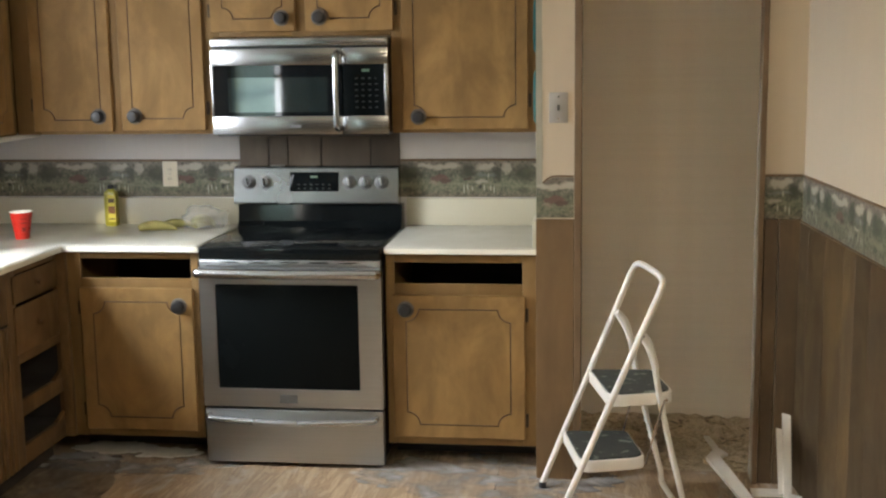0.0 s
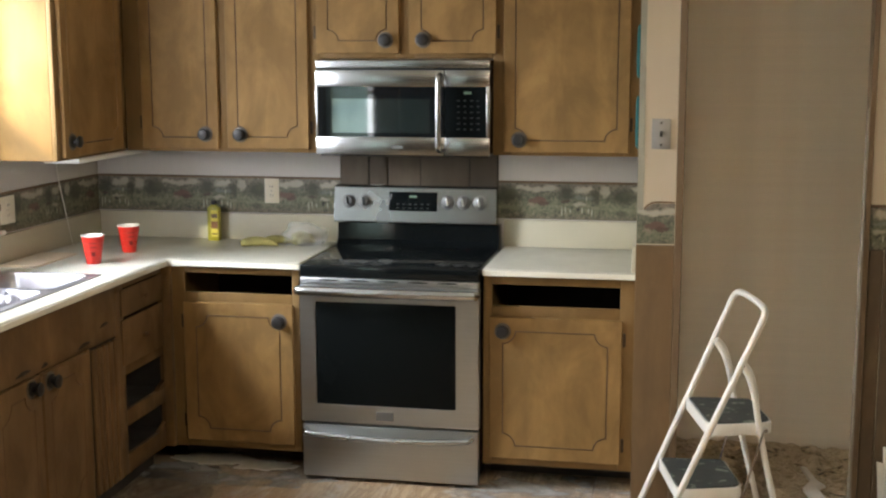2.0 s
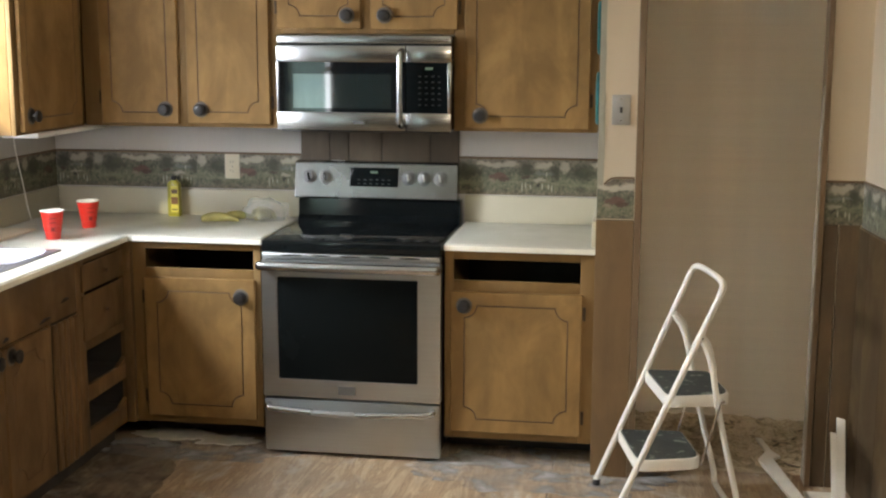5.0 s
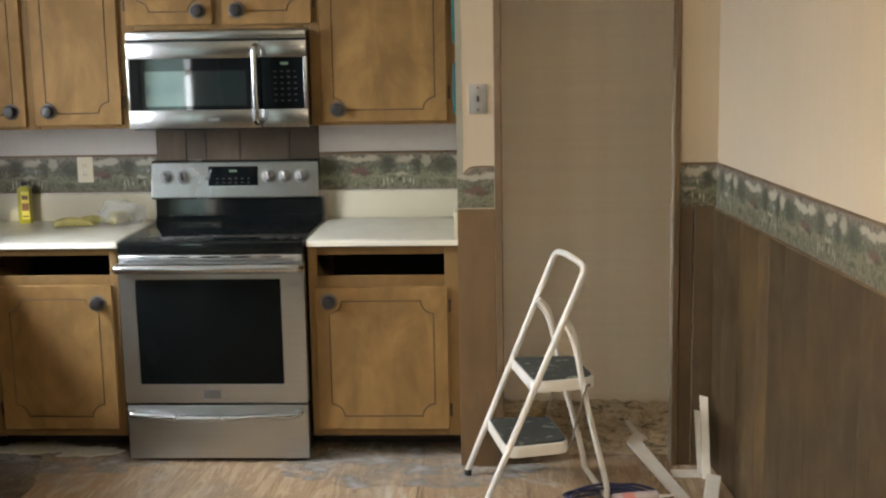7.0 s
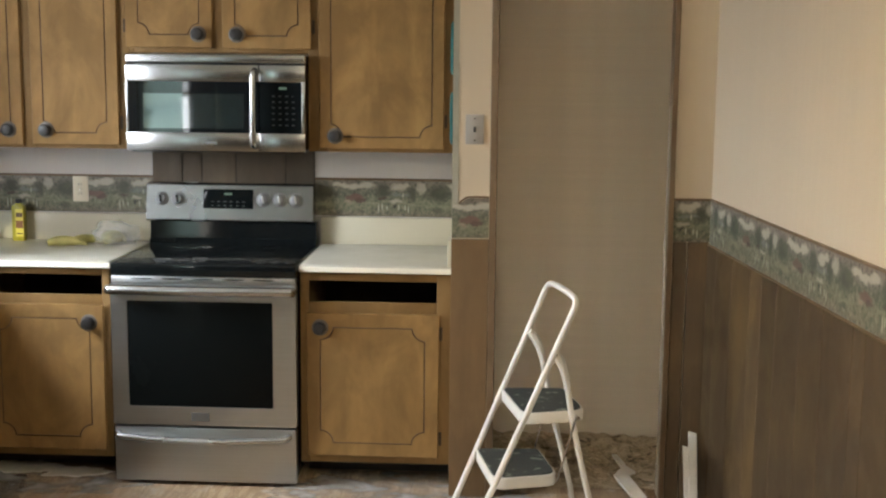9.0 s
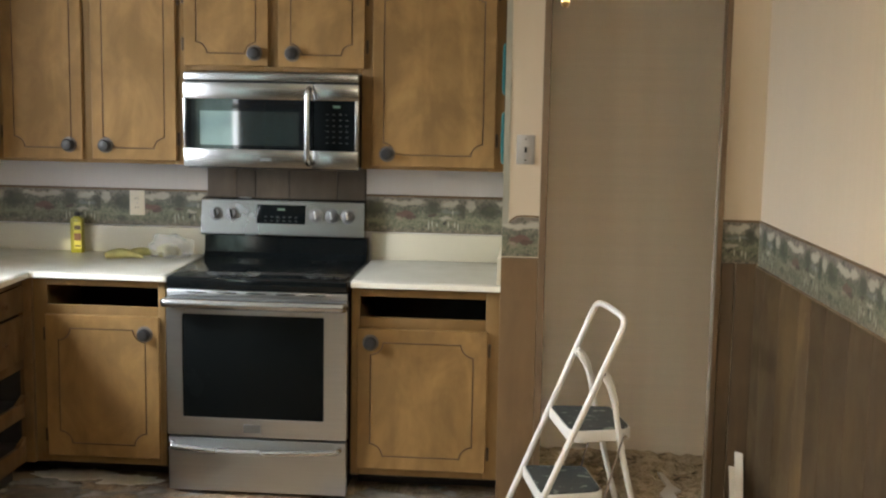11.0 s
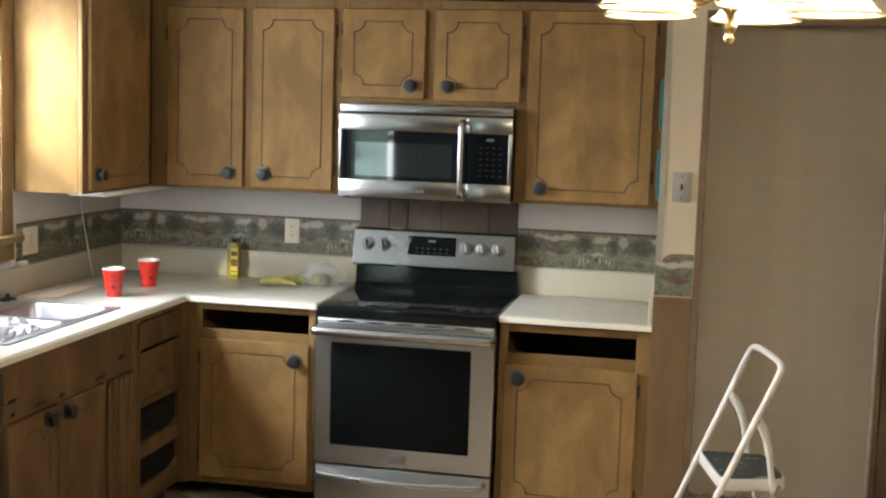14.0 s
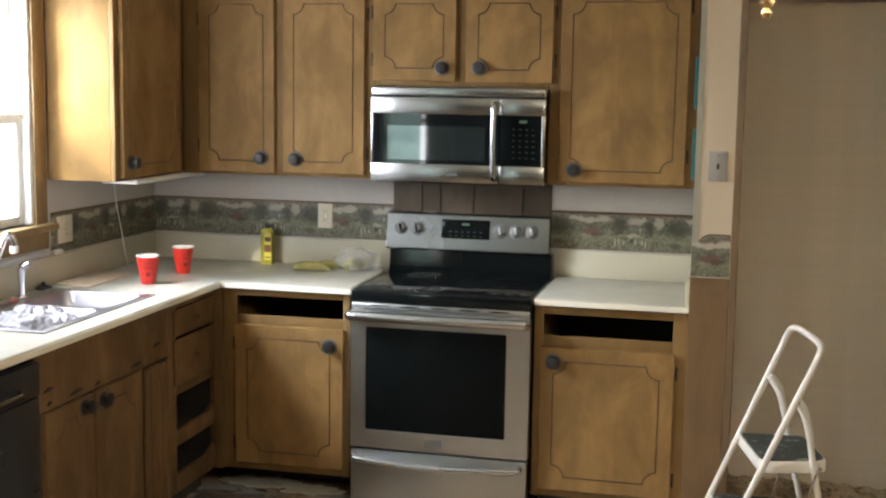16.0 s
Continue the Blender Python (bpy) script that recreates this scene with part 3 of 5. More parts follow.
# brown casing round the recess
structure("trim_recess_left", box(1.152, 1.180, -0.712, -0.571, -0.018, 2.108, 0.003), M_TRIM, "brown wooden door casing", "trim")
structure("trim_recess_right", box(1.852, 1.872, -0.700, -0.601, -0.018, 2.108, 0.003), M_TRIM, "brown wooden door casing with a scraped edge", "trim")
structure("trim_recess_head", box(1.152, 1.872, -0.710, -0.575, 2.108, 2.160, 0.003), M_TRIM, "brown wooden head casing", "trim")
b = bmesh.new()
random.seed(5)
z = 0.02
while z < 1.50:
    h = random.uniform(0.05, 0.16)
    box(1.846 - random.uniform(0, 0.003), 1.8515, -0.700 - random.uniform(0, 0.006), -0.66 + random.uniform(-0.01, 0.02), z, z + h, 0.001, 1, bm=b)
    z += h
structure("trim_torn_edge", b, plain("torn_plaster", (0.27, 0.225, 0.17), 0.8, 0, 0.25, 20, 0.3), "ragged pale plaster edge along the casing", "trim")

# lower panels on the stub and the pier, wainscot planks on the right wall
structure("trim_stub_panel", box(1.004, 1.1515, -0.712, -0.700, -0.018, 1.055, 0.002), M_STUB, "brown wooden lower panel of the stub wall", "panel")
BORDER_Z0, BORDER_Z1 = 1.055, 1.217


def border(name, x0, x1, y0, y1, z0=BORDER_Z0, z1=BORDER_Z1, start=0.0):
    """start: where along the strip a barn stands."""
    right = name == "border_right"
    return structure(name, (turned if right else as_is)(box(x0, x1, y0, y1, z0, z1)), M_BORDER_RIGHT if right else M_BORDER,
                     "farm landscape wallpaper border in olive and cream", "wallpaper border", (RIGHT if right else start, start if right else 0, z0))


def cap(name, x0, x1, y0, y1, z):
    return structure(name, (turned if name.endswith("right") else as_is)(box(x0, x1, y0, y1, z, z + 0.010, 0.003)), M_TRIM, "thin dark brown moulding over the border", "moulding")


border("border_left", LEFT, LEFT + 0.003, -0.94, -0.004, start=-1.175)
border("border_back_a", LEFT + 0.003, -0.384, -0.003, 0.0, start=-1.175)
border("border_back_b", 0.357, 1.004, -0.003, 0.0, start=0.53)
border("border_right", RIGHT - 0.004, RIGHT, -6.9, -0.680, BORDER_Z0 - 0.0065, start=-1.212)
border("border_pier", 1.874, RIGHT - 0.004, -0.680, -0.675, start=2.08)
cap("trim_cap_left", LEFT, LEFT + 0.008, -0.94, -0.008, BORDER_Z1)
cap("trim_cap_back_a", LEFT, -0.384, -0.008, 0.0, BORDER_Z1)
cap("trim_cap_back_b", 0.357, 1.004, -0.008, 0.0, BORDER_Z1)
cap("trim_cap_right", RIGHT - 0.010, RIGHT, -6.9, -0.685, BORDER_Z1)
cap("trim_cap_pier", 1.874, RIGHT - 0.001, -0.685, -0.675, BORDER_Z1)
structure("trim_low_right", turned(box(RIGHT - 0.016, RIGHT, -6.9, -0.690, BORDER_Z0 - 0.0105, BORDER_Z0 - 0.0065, 0.001, 1)), M_TRIM, "thin dark brown moulding under the border", "moulding")

# bare edge of the stub where the paper stops short
b = bmesh.new()
random.seed(21)
z = 1.058
while z < CEIL - 0.02:
    h = min(random.uniform(0.06, 0.20), CEIL - 0.003 - z)
    box(1.0045, 1.0285 + random.uniform(-0.002, 0.003), -0.7022, -0.7002, z, z + h, bm=b)
    z += h
structure("trim_stub_edge", b, plain("bare_grey_corner_bead", (0.34, 0.325, 0.255), 0.55, 0, 0.25, 12, 0.1), "bare greyish corner edge beside the wallpaper", "trim")

# torn scrap of border on the stub
b = bmesh.new()
top = [(1.006, 1.185), (1.020, 1.195), (1.034, 1.193), (1.048, 1.204), (1.062, 1.214), (1.080, 1.217), (1.150, 1.217)]
low = [(1.150, 1.060), (1.006, 1.060)]
front = [b.verts.new((x, -0.7035, z)) for x, z in top + low]
rear = [b.verts.new((x, -0.7003, z)) for x, z in top + low]
b.faces.new(front[::-1])
b.faces.new(rear)
for i in range(len(front)):
    j = (i + 1) % len(front)
    b.faces.new((front[i], front[j], rear[j], rear[i]))
bmesh.ops.recalc_face_normals(b, faces=b.faces)
structure("border_scrap", b, M_BORDER, "torn leftover scrap of landscape border", "wallpaper border", (1.070, -0.70, 1.045))
structure("trim_scrap_curl", tube(curve([(1.032, -0.708, 1.196), (1.048, -0.712, 1.212), (1.07, -0.711, 1.222), (1.12, -0.709, 1.223), (1.149, -0.708, 1.222)]), 0.0035), M_TRIM,
          "curled strip of brown moulding", "moulding")

# ---- window over the sink ----
def window(name, y0, y1, z0, z1, zm, label):
    w = thing(name, (LEFT, (y0 + y1) / 2, z0), label, "window")
    w["kind"] = "structure"
    xm = -1.66
    for k, (a, c) in enumerate(((y0 - 0.085, y0), (y1, y1 + 0.085))):
        part("casing", box(LEFT, LEFT + 0.012, a, c, z0 - 0.01, z1 + 0.085, 0.003), M_CASING, w)
    part("casing", box(LEFT, LEFT + 0.012, y0, y1, z1, z1 + 0.085, 0.003), M_CASING, w)
    part("window_sill", box(-1.72, LEFT + 0.055, y0 - 0.10, y1 + 0.10, z0 - 0.028, z0, 0.005), M_CASING, w, "worn brown wooden sill")
    part("apron", box(LEFT, LEFT + 0.016, y0 - 0.085, y1 + 0.085, z0 - 0.105, z0 - 0.028, 0.003), M_CASING, w)
    for a, c in ((y0, y0 + 0.022), (y1 - 0.022, y1)):
        part("jamb", box(-1.72, LEFT, a, c, z0, z1, 0.002), M_VINYL, w, "off-white window jamb")
    part("head", box(-1.72, LEFT, y0 + 0.022, y1 - 0.022, z1 - 0.02, z1, 0.002), M_VINYL, w)
    for zz0, zz1, x in ((z0, zm + 0.018, -1.645), (zm - 0.018, z1 - 0.02, -1.69)):
        b = box(x - 0.016, x + 0.016, y0 + 0.022, y0 + 0.062, zz0, zz1, 0.004)
        box(x - 0.016, x + 0.016, y1 - 0.062, y1 - 0.022, zz0, zz1, 0.004, bm=b)
        box(x - 0.0155, x + 0.0155, y0 + 0.06, y1 - 0.06, zz0, zz0 + 0.04, 0.004, bm=b)
        box(x - 0.0155, x + 0.0155, y0 + 0.06, y1 - 0.06, zz1 - 0.04, zz1, 0.004, bm=b)
        s = part("sash", b, M_VINYL, w, "white window sash")
        part("pane", box(x - 0.002, x + 0.002, y0 + 0.06, y1 - 0.06, zz0 + 0.038, zz1 - 0.038), M_PANE, s, "clear glass pane", False)
    return w


w1 = window("window_1", *W1, 1.622, "white double-hung window with brown casing over the sink")
part("screen", box(-1.7135, -1.7125, W1[0] + 0.022, W1[1] - 0.022, W1[2] + 0.002, 1.63), M_SCREEN, w1, "grey insect screen", False)
part("lock", box(-1.628, -1.612, -1.10, -1.075, 1.63, 1.65, 0.003), M_BRASS, w1)
window("window_2", *W2, 1.47, "white double-hung window with brown casing")
# The brown curtain is unseen, added to keep the reflection beside the gap dark.
for y0, y1, cloth in ((-5.76, -4.52, M_SHEER), (-6.96, -5.98, M_VALANCE)):
    b = bmesh.new()
    n = 60
    rows_ = []
    for z in (0.82, 2.14):
        rows_.append([b.verts.new((-1.545 + 0.014 * math.sin(i * 1.1), y0 + (y1 - y0) * i / n, z)) for i in range(n + 1)])
    for i in range(n):
        b.faces.new((rows_[0][i], rows_[0][i + 1], rows_[1][i + 1], rows_[1][i]))
    tagged(part("curtain", b, cloth, None, "", True, (-1.545, (y0 + y1) / 2, 0.82)), "grey-green sheer curtain drawn over the window" if cloth is M_SHEER else "unseen brown curtain added to darken the reflection beside a narrow gap", "curtain", "curtains")
tagged(part("curtain_rod", tube([(-1.545, -6.97, 2.155), (-1.545, -4.50, 2.155)], 0.011), M_BRASS, None, "", True, (-1.545, -5.5, 2.15)), "thin brass curtain rod over the window", "curtain rod")

# gathered brown valance over the sink window
b = bmesh.new()
n = 90
lines = []
for z in (2.31, 2.25, 2.19, 2.13, 2.065):
    row = []
    for i in range(n + 1):
        y = -2.02 + 0.89 * i / n
        drop = 0.0 if z > 2.1 else 0.045 * (i / n) - 0.02 * abs(math.sin(i * 0.21))
        row.append(b.verts.new((-1.535 + 0.013 * math.sin(i * 0.9) * (1 + (2.3 - z) * 2), y, z + drop)))
    lines.append(row)
for lo, hi in zip(lines, lines[1:]):
    for i in range(n):
        b.faces.new((lo[i], lo[i + 1], hi[i + 1], hi[i]))
val = part("window_valance", b, M_VALANCE, None, "", True, (-1.535, -1.58, 2.065))
sol = val.modifiers.new("cloth", "SOLIDIFY")
sol.thickness = 0.004
tagged(val, "gathered brown cloth valance above the sink window", "valance")

# ---- outdoors ----
structure("ground", box(-400, 400, -400, 400, -0.62, -0.6), plain("dry_lawn", (0.16, 0.17, 0.07), 0.9, 0, 0.4, 0.8), "pale dry lawn outside the window", "ground")

n = Nodes("pale_sky_and_leaves")
leaves = n.noise(n.coords((1, 1, 1), False), 0.55, 4, 0.6, 0.4)
glow = n.ramp(leaves, [(0.42, (1.0, 1.0, 1.0)), (0.60, (0.42, 0.72, 0.66))])
n.link(glow, n.bsdf.inputs["Emission Color"])
n.bsdf.inputs["Emission Strength"].default_value = 0.9
n.finish((0.0, 0.0, 0.0), 1.0, 0.0, 0.0)
b = box(-11, 11, -0.05, 0.05, -0.6, 9.0)
bmesh.ops.transform(b, matrix=pose(-9.5, 11.5, 0, 0, 0, 33), verts=b.verts)
structure("backdrop", b, n.mat, "bright hazy sky with pale leaves beyond the window", "backdrop", (-9.5, 11.5, 0))

# ---- soffit over the upper cabinets ----
soffit = structure("soffit_back", box(-1.285, 1.004, -0.318, 0.0, 2.222, CEIL - 0.001), M_PANEL_GREY, "dark plank soffit over the cabinets", "soffit")
structure("soffit_left", box(LEFT, -1.285, -2.1, 0.0, 2.335, CEIL - 0.001), M_PANEL_GREY, "dark plank soffit over the cabinets", "soffit")

# ---- kitchen cabinets ----
FACE_U, DOOR_U = -0.325, -0.345


def upper(x0, x1, z0, z1, label, group="upper cabinets"):
    u = thing("upper_cabinet", ((x0 + x1) / 2, 0, z0), label, "cabinet", group)
    b = box(x0, x1, FACE_U + 0.02, -0.004, z0 + 0.004, z1, 0.002)
    part("body", b, M_HONEY_FRAME, u)
    return u


def face_frame(u, x0, x1, z0, z1, stiles, rails, y=FACE_U, w=0.0):
    """Stiles and rails of a face frame as single pieces."""
    for a, c in stiles:
        part("stile", box(a, c, y, y + 0.0195, z0, z1, 0.002), M_HONEY_FRAME, u)
    gaps = sorted(stiles)
    for a, c in rails:
        for (l0, l1), (r0, r1) in zip(gaps, gaps[1:]):
            part("rail", box(l1, r0, y + 0.0005, y + 0.0195, a, c, 0.002), M_HONEY_FRAME, u)


TOP = 2.215
u = upper(-1.288, -0.3795, 1.366, TOP, "honey-stained wooden wall cabinet with two routed doors")
face_frame(u, -1.288, -0.3795, 1.366, TOP, [(-1.288, -1.18), (-0.855, -0.79), (-0.438, -0.3795)], [(1.366, 1.40), (2.16, TOP)])
add_door(u, -1.022, DOOR_U, 1.774, 0.360, 0.792, knob=(0.118, -0.330), hinges=(-1, -0.28, 0.28))
add_door(u, -0.614, DOOR_U, 1.777, 0.376, 0.790, knob=(-0.127, -0.333), hinges=(1, -0.30, 0.30))
u = upper(-0.379, 0.379, 1.772, TOP, "honey-stained wooden cabinet with two short doors over the microwave")
face_frame(u, -0.379, 0.379, 1.772, TOP, [(-0.379, -0.36), (-0.04, 0.04), (0.36, 0.379)], [(1.772, 1.81), (2.16, TOP)])
add_door(u, -0.205, DOOR_U, 1.985, 0.368, 0.382, knob=(0.124, -0.134), hinges=(-1, -0.10, 0.10), margin=0.052)
add_door(u, 0.208, DOOR_U, 1.984, 0.374, 0.386, knob=(-0.126, -0.133), hinges=(1, -0.10, 0.10), margin=0.052)
u = upper(0.3795, 0.990, 1.366, TOP, "honey-stained wooden wall cabinet with one wide routed door")
face_frame(u, 0.3795, 0.990, 1.366, TOP, [(0.3795, 0.46), (0.93, 0.990)], [(1.366, 1.40), (2.16, TOP)])
add_door(u, 0.690, DOOR_U, 1.779, 0.526, 0.797, knob=(-0.196, -0.345), hinges=(1, -0.28, 0.33), margin=0.048, scoop=0.05)

# wall cabinet on the left wall, its end panel catching the window light
u = thing("upper_cabinet", (-1.45, -0.62, 1.366), "honey-stained wooden wall cabinet beside the window, end panel sunlit", "cabinet", "upper cabinets")
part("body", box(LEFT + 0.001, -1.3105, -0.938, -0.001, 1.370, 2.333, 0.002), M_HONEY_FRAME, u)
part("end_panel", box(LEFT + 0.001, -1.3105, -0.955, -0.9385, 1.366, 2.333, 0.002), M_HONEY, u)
for a, c in ((-0.955, -0.905), (-0.385, -0.327)):
    part("stile", box(-1.310, -1.2905, a, c, 1.366, 2.333, 0.002), M_HONEY_FRAME, u)
for a, c in ((1.366, 1.40), (2.25, 2.333)):
    part("rail", box(-1.310, -1.291, -0.905, -0.385, a, c, 0.002), M_HONEY_FRAME, u)
add_door(u, -1.270, -0.655, 1.815, 0.53, 0.875, way="+x", knob=(-0.205, -0.375), hinges=(1, -0.32, 0.32))
tagged(part("under_cabinet_light", box(-1.44, -1.276, -0.80, -0.12, 1.344, 1.3655, 0.006), M_WHITE, None, "", True, (-1.38, -0.6, 1.338)),
       "white under-cabinet light fixture, switched off", "light fixture")

# base cabinets
FACE_B, DOOR_B = -0.610, -0.630


def base_unit(x0, x1, label, opening, door, knob, hinge):
    u = thing("base_cabinet", ((x0 + x1) / 2, -0.3, -0.018), label, "cabinet", "base cabinets")
    for a, c in ((x0, x0 + 0.018), (x1 - 0.018, x1)):
        part("side_panel", box(a, c, FACE_B + 0.02, -0.004, 0.10, 0.898, 0.001), M_HONEY_FRAME, u)
    part("back_panel", box(x0 + 0.018, x1 - 0.018, -0.02, -0.004, 0.10, 0.898), M_INSIDE_SHADE, u)
    part("bottom_panel", box(x0 + 0.018, x1 - 0.018, FACE_B + 0.02, -0.02, 0.10, 0.118), M_INSIDE_SHADE, u)
    part("toe_kick", box(x0, x1, -0.405, -0.39, -0.018, 0.10), M_TOE, u)
    part("underside", box(x0, x1, FACE_B + 0.021, -0.39, 0.090, 0.0995), M_TOE, u)
    ox0, ox1, oz0, oz1 = opening
    part("stile", box(x0, ox0, FACE_B, FACE_B + 0.0195, 0.10, 0.898, 0.002), M_HONEY_FRAME, u)
    part("stile", box(ox1, x1, FACE_B, FACE_B + 0.0195, 0.10, 0.898, 0.002), M_HONEY_FRAME, u)
    part("rail", box(ox0, ox1, FACE_B + 0.0005, FACE_B + 0.0195, oz1, 0.898, 0.002), M_HONEY_FRAME, u)
    part("rail", box(ox0, ox1, FACE_B + 0.0005, FACE_B + 0.0195, oz0 - 0.06, oz0, 0.002), M_HONEY_FRAME, u)
    part("rail", box(ox0, ox1, FACE_B + 0.0005, FACE_B + 0.0195, 0.10, 0.16, 0.002), M_HONEY_FRAME, u)
    dx0, dx1, dz0, dz1 = door
    add_door(u, (dx0 + dx1) / 2, DOOR_B, (dz0 + dz1) / 2, dx1 - dx0, dz1 - dz0, knob=knob, hinges=(hinge, -0.22, 0.22), margin=0.055, scoop=0.052)
    return u


base_unit(-1.009, -0.400, "honey wooden base cabinet with a missing drawer front", (-0.912, -0.432, 0.784, 0.868), (-0.916, -0.425, 0.131, 0.745), (0.186, 0.234), -1)
base_unit(0.387, 1.003, "honey wooden base cabinet with a missing drawer front", (0.424, 0.944, 0.774, 0.862), (0.414, 0.955, 0.131, 0.730), (-0.214, 0.241), 1)

# left run: drawer and shelf unit, sink unit, end unit
FX = -1.010


def left_frame(u, name, y0, y1, z0, z1, mat=None):
    return part(name, box(FX - 0.0195, FX, y0, y1, z0, z1, 0.002), mat or M_HONEY_FRAME, u)


u = thing("drawer_cabinet", (-1.3, -0.85, -0.018), "brown wooden cabinet with two drawers above two open cubbyholes", "cabinet", "base cabinets")
part("side_panel", box(LEFT + 0.001, FX - 0.02, -1.072, -1.056, 0.10, 0.898), M_INSIDE_SHADE, u)
part("side_panel", box(LEFT + 0.001, FX - 0.02, -0.630, -0.614, 0.10, 0.898), M_INSIDE_SHADE, u)
part("back_panel", box(-1.42, -1.405, -1.056, -0.63, 0.10, 0.898), M_INSIDE_SHADE, u)
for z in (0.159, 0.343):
    part("shelf", box(-1.405, FX - 0.02, -1.056, -0.63, z, z + 0.018), M_INSIDE_SHADE, u)
part("toe_kick", box(FX - 0.09, FX - 0.075, -1.075, -0.612, -0.018, 0.10), M_TOE, u)
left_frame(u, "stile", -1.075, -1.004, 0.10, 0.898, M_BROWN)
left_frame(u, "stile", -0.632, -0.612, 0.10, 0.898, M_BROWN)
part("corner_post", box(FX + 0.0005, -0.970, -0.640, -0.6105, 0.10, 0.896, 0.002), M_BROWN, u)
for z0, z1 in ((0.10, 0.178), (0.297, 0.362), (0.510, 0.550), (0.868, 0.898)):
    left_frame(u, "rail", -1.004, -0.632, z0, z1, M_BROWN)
for z0 in (0.1775, 0.3615):
    b = bmesh.new()
    rings = [[b.verts.new((x, y, z)) for y, z in ((-0.6315, z0), (-0.6315, z0 + 0.030), (-0.712, z0))] for x in (FX - 0.019, FX - 0.0005)]
    b.faces.new(rings[0])
    b.faces.new(rings[1][::-1])
    for i in range(3):
        b.faces.new((rings[0][i], rings[1][i], rings[1][(i + 1) % 3], rings[0][(i + 1) % 3]))
    bmesh.ops.recalc_face_normals(b, faces=b.faces)
    part("corner_block", b, M_BROWN, u, "", False)
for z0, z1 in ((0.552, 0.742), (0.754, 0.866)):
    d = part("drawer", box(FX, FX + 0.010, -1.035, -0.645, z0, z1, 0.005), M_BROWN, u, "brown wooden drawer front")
    b = lathe([(0.0, 0), (0.014, 0), (0.014, 0.003), (0.006, 0.005), (0.006, 0.012), (0.012, 0.016), (0.01, 0.021), (0, 0.022)], 18,
              facing(FX + 0.010, -0.84, (z0 + z1) / 2, "+x") @ pose(0, 0, 0, 90, 0, 0))
    part("knob", b, M_GROOVE, d, "small dark wooden pull")

u = thing("sink_cabinet", (-1.3, -1.55, -0.018), "brown wooden sink cabinet with two doors and a fluted filler", "cabinet", "base cabinets")
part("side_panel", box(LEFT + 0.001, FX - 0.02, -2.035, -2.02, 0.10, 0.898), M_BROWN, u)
part("back_panel", box(LEFT + 0.001, LEFT + 0.016, -2.02, -1.076, 0.10, 0.898), M_INSIDE_SHADE, u)
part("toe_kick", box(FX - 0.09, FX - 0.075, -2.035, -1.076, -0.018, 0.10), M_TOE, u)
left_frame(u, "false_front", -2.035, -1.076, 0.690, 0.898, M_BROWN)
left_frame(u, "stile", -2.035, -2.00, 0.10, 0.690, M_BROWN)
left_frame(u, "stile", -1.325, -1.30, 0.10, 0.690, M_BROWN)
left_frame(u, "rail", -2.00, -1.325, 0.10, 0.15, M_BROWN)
# Near-black backing shows as dark lines between the flutes.
fluted = part("fluted_panel", box(FX - 0.0195, FX - 0.004, -1.30, -1.076, 0.10, 0.690), M_NEAR_BLACK, u, "vertically fluted brown filler panel")
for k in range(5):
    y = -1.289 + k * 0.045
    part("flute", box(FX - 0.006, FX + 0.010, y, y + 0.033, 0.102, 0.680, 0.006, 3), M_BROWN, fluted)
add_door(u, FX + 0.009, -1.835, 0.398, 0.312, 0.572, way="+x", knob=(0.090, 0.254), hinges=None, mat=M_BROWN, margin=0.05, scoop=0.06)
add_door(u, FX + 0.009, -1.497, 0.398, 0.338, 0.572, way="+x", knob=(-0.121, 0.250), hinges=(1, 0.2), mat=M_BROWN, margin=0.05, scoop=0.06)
for y, z, w in ((-1.780, 0.712, 0.048), (-1.342, 0.712, 0.048), (-1.175, 0.755, 0.034), (-1.956, 0.758, 0.034), (-1.635, 0.708, 0.020), (-1.951, 0.711, 0.014)):
    arc = [(FX + 0.0005, y - w, z - 0.005), (FX + 0.001, y - 0.5 * w, z), (FX + 0.001, y, z + 0.003), (FX + 0.001, y + 0.6 * w, z + 0.003), (FX + 0.0005, y + w, z + 0.001)]
    part("routed_mark", tube(arc, [0.0015, 0.005, 0.0075, 0.0055, 0.0015], 8), M_NEAR_BLACK, u, "dark crescent-shaped routed mark")

d = thing("dishwasher", (-1.3, -2.34, -0.018), "black built-in dishwasher under the worktop", "dishwasher")
part("tub", box(LEFT + 0.01, FX - 0.006, -2.64, -2.04, 0.09, 0.88), M_BLACK, d)
part("door", box(FX - 0.005, FX + 0.022, -2.635, -2.042, 0.10, 0.76, 0.006), M_DISH, d)
part("control_panel", box(FX - 0.005, FX + 0.026, -2.635, -2.042, 0.765, 0.876, 0.006), M_DISH, d)
part("handle", tube([(FX + 0.024, -2.56, 0.800), (FX + 0.05, -2.53, 0.800), (FX + 0.05, -2.19, 0.800), (FX + 0.024, -2.16, 0.800)], 0.009), M_STEEL_DARK, d, "brushed metal bar handle")
part("toe_kick", box(FX - 0.09, FX - 0.075, -2.64, -2.04, -0.018, 0.09), M_TOE, d)
u = thing("end_cabinet", (-1.3, -2.85, -0.018), "brown wooden base cabinet at the end of the sink run", "cabinet", "base cabinets")
part("body", box(LEFT + 0.001, FX - 0.001, -3.04, -2.645, -0.018, 0.898, 0.003), M_BROWN, u)

# worktops
CT0, CT1 = 0.8985, 0.929


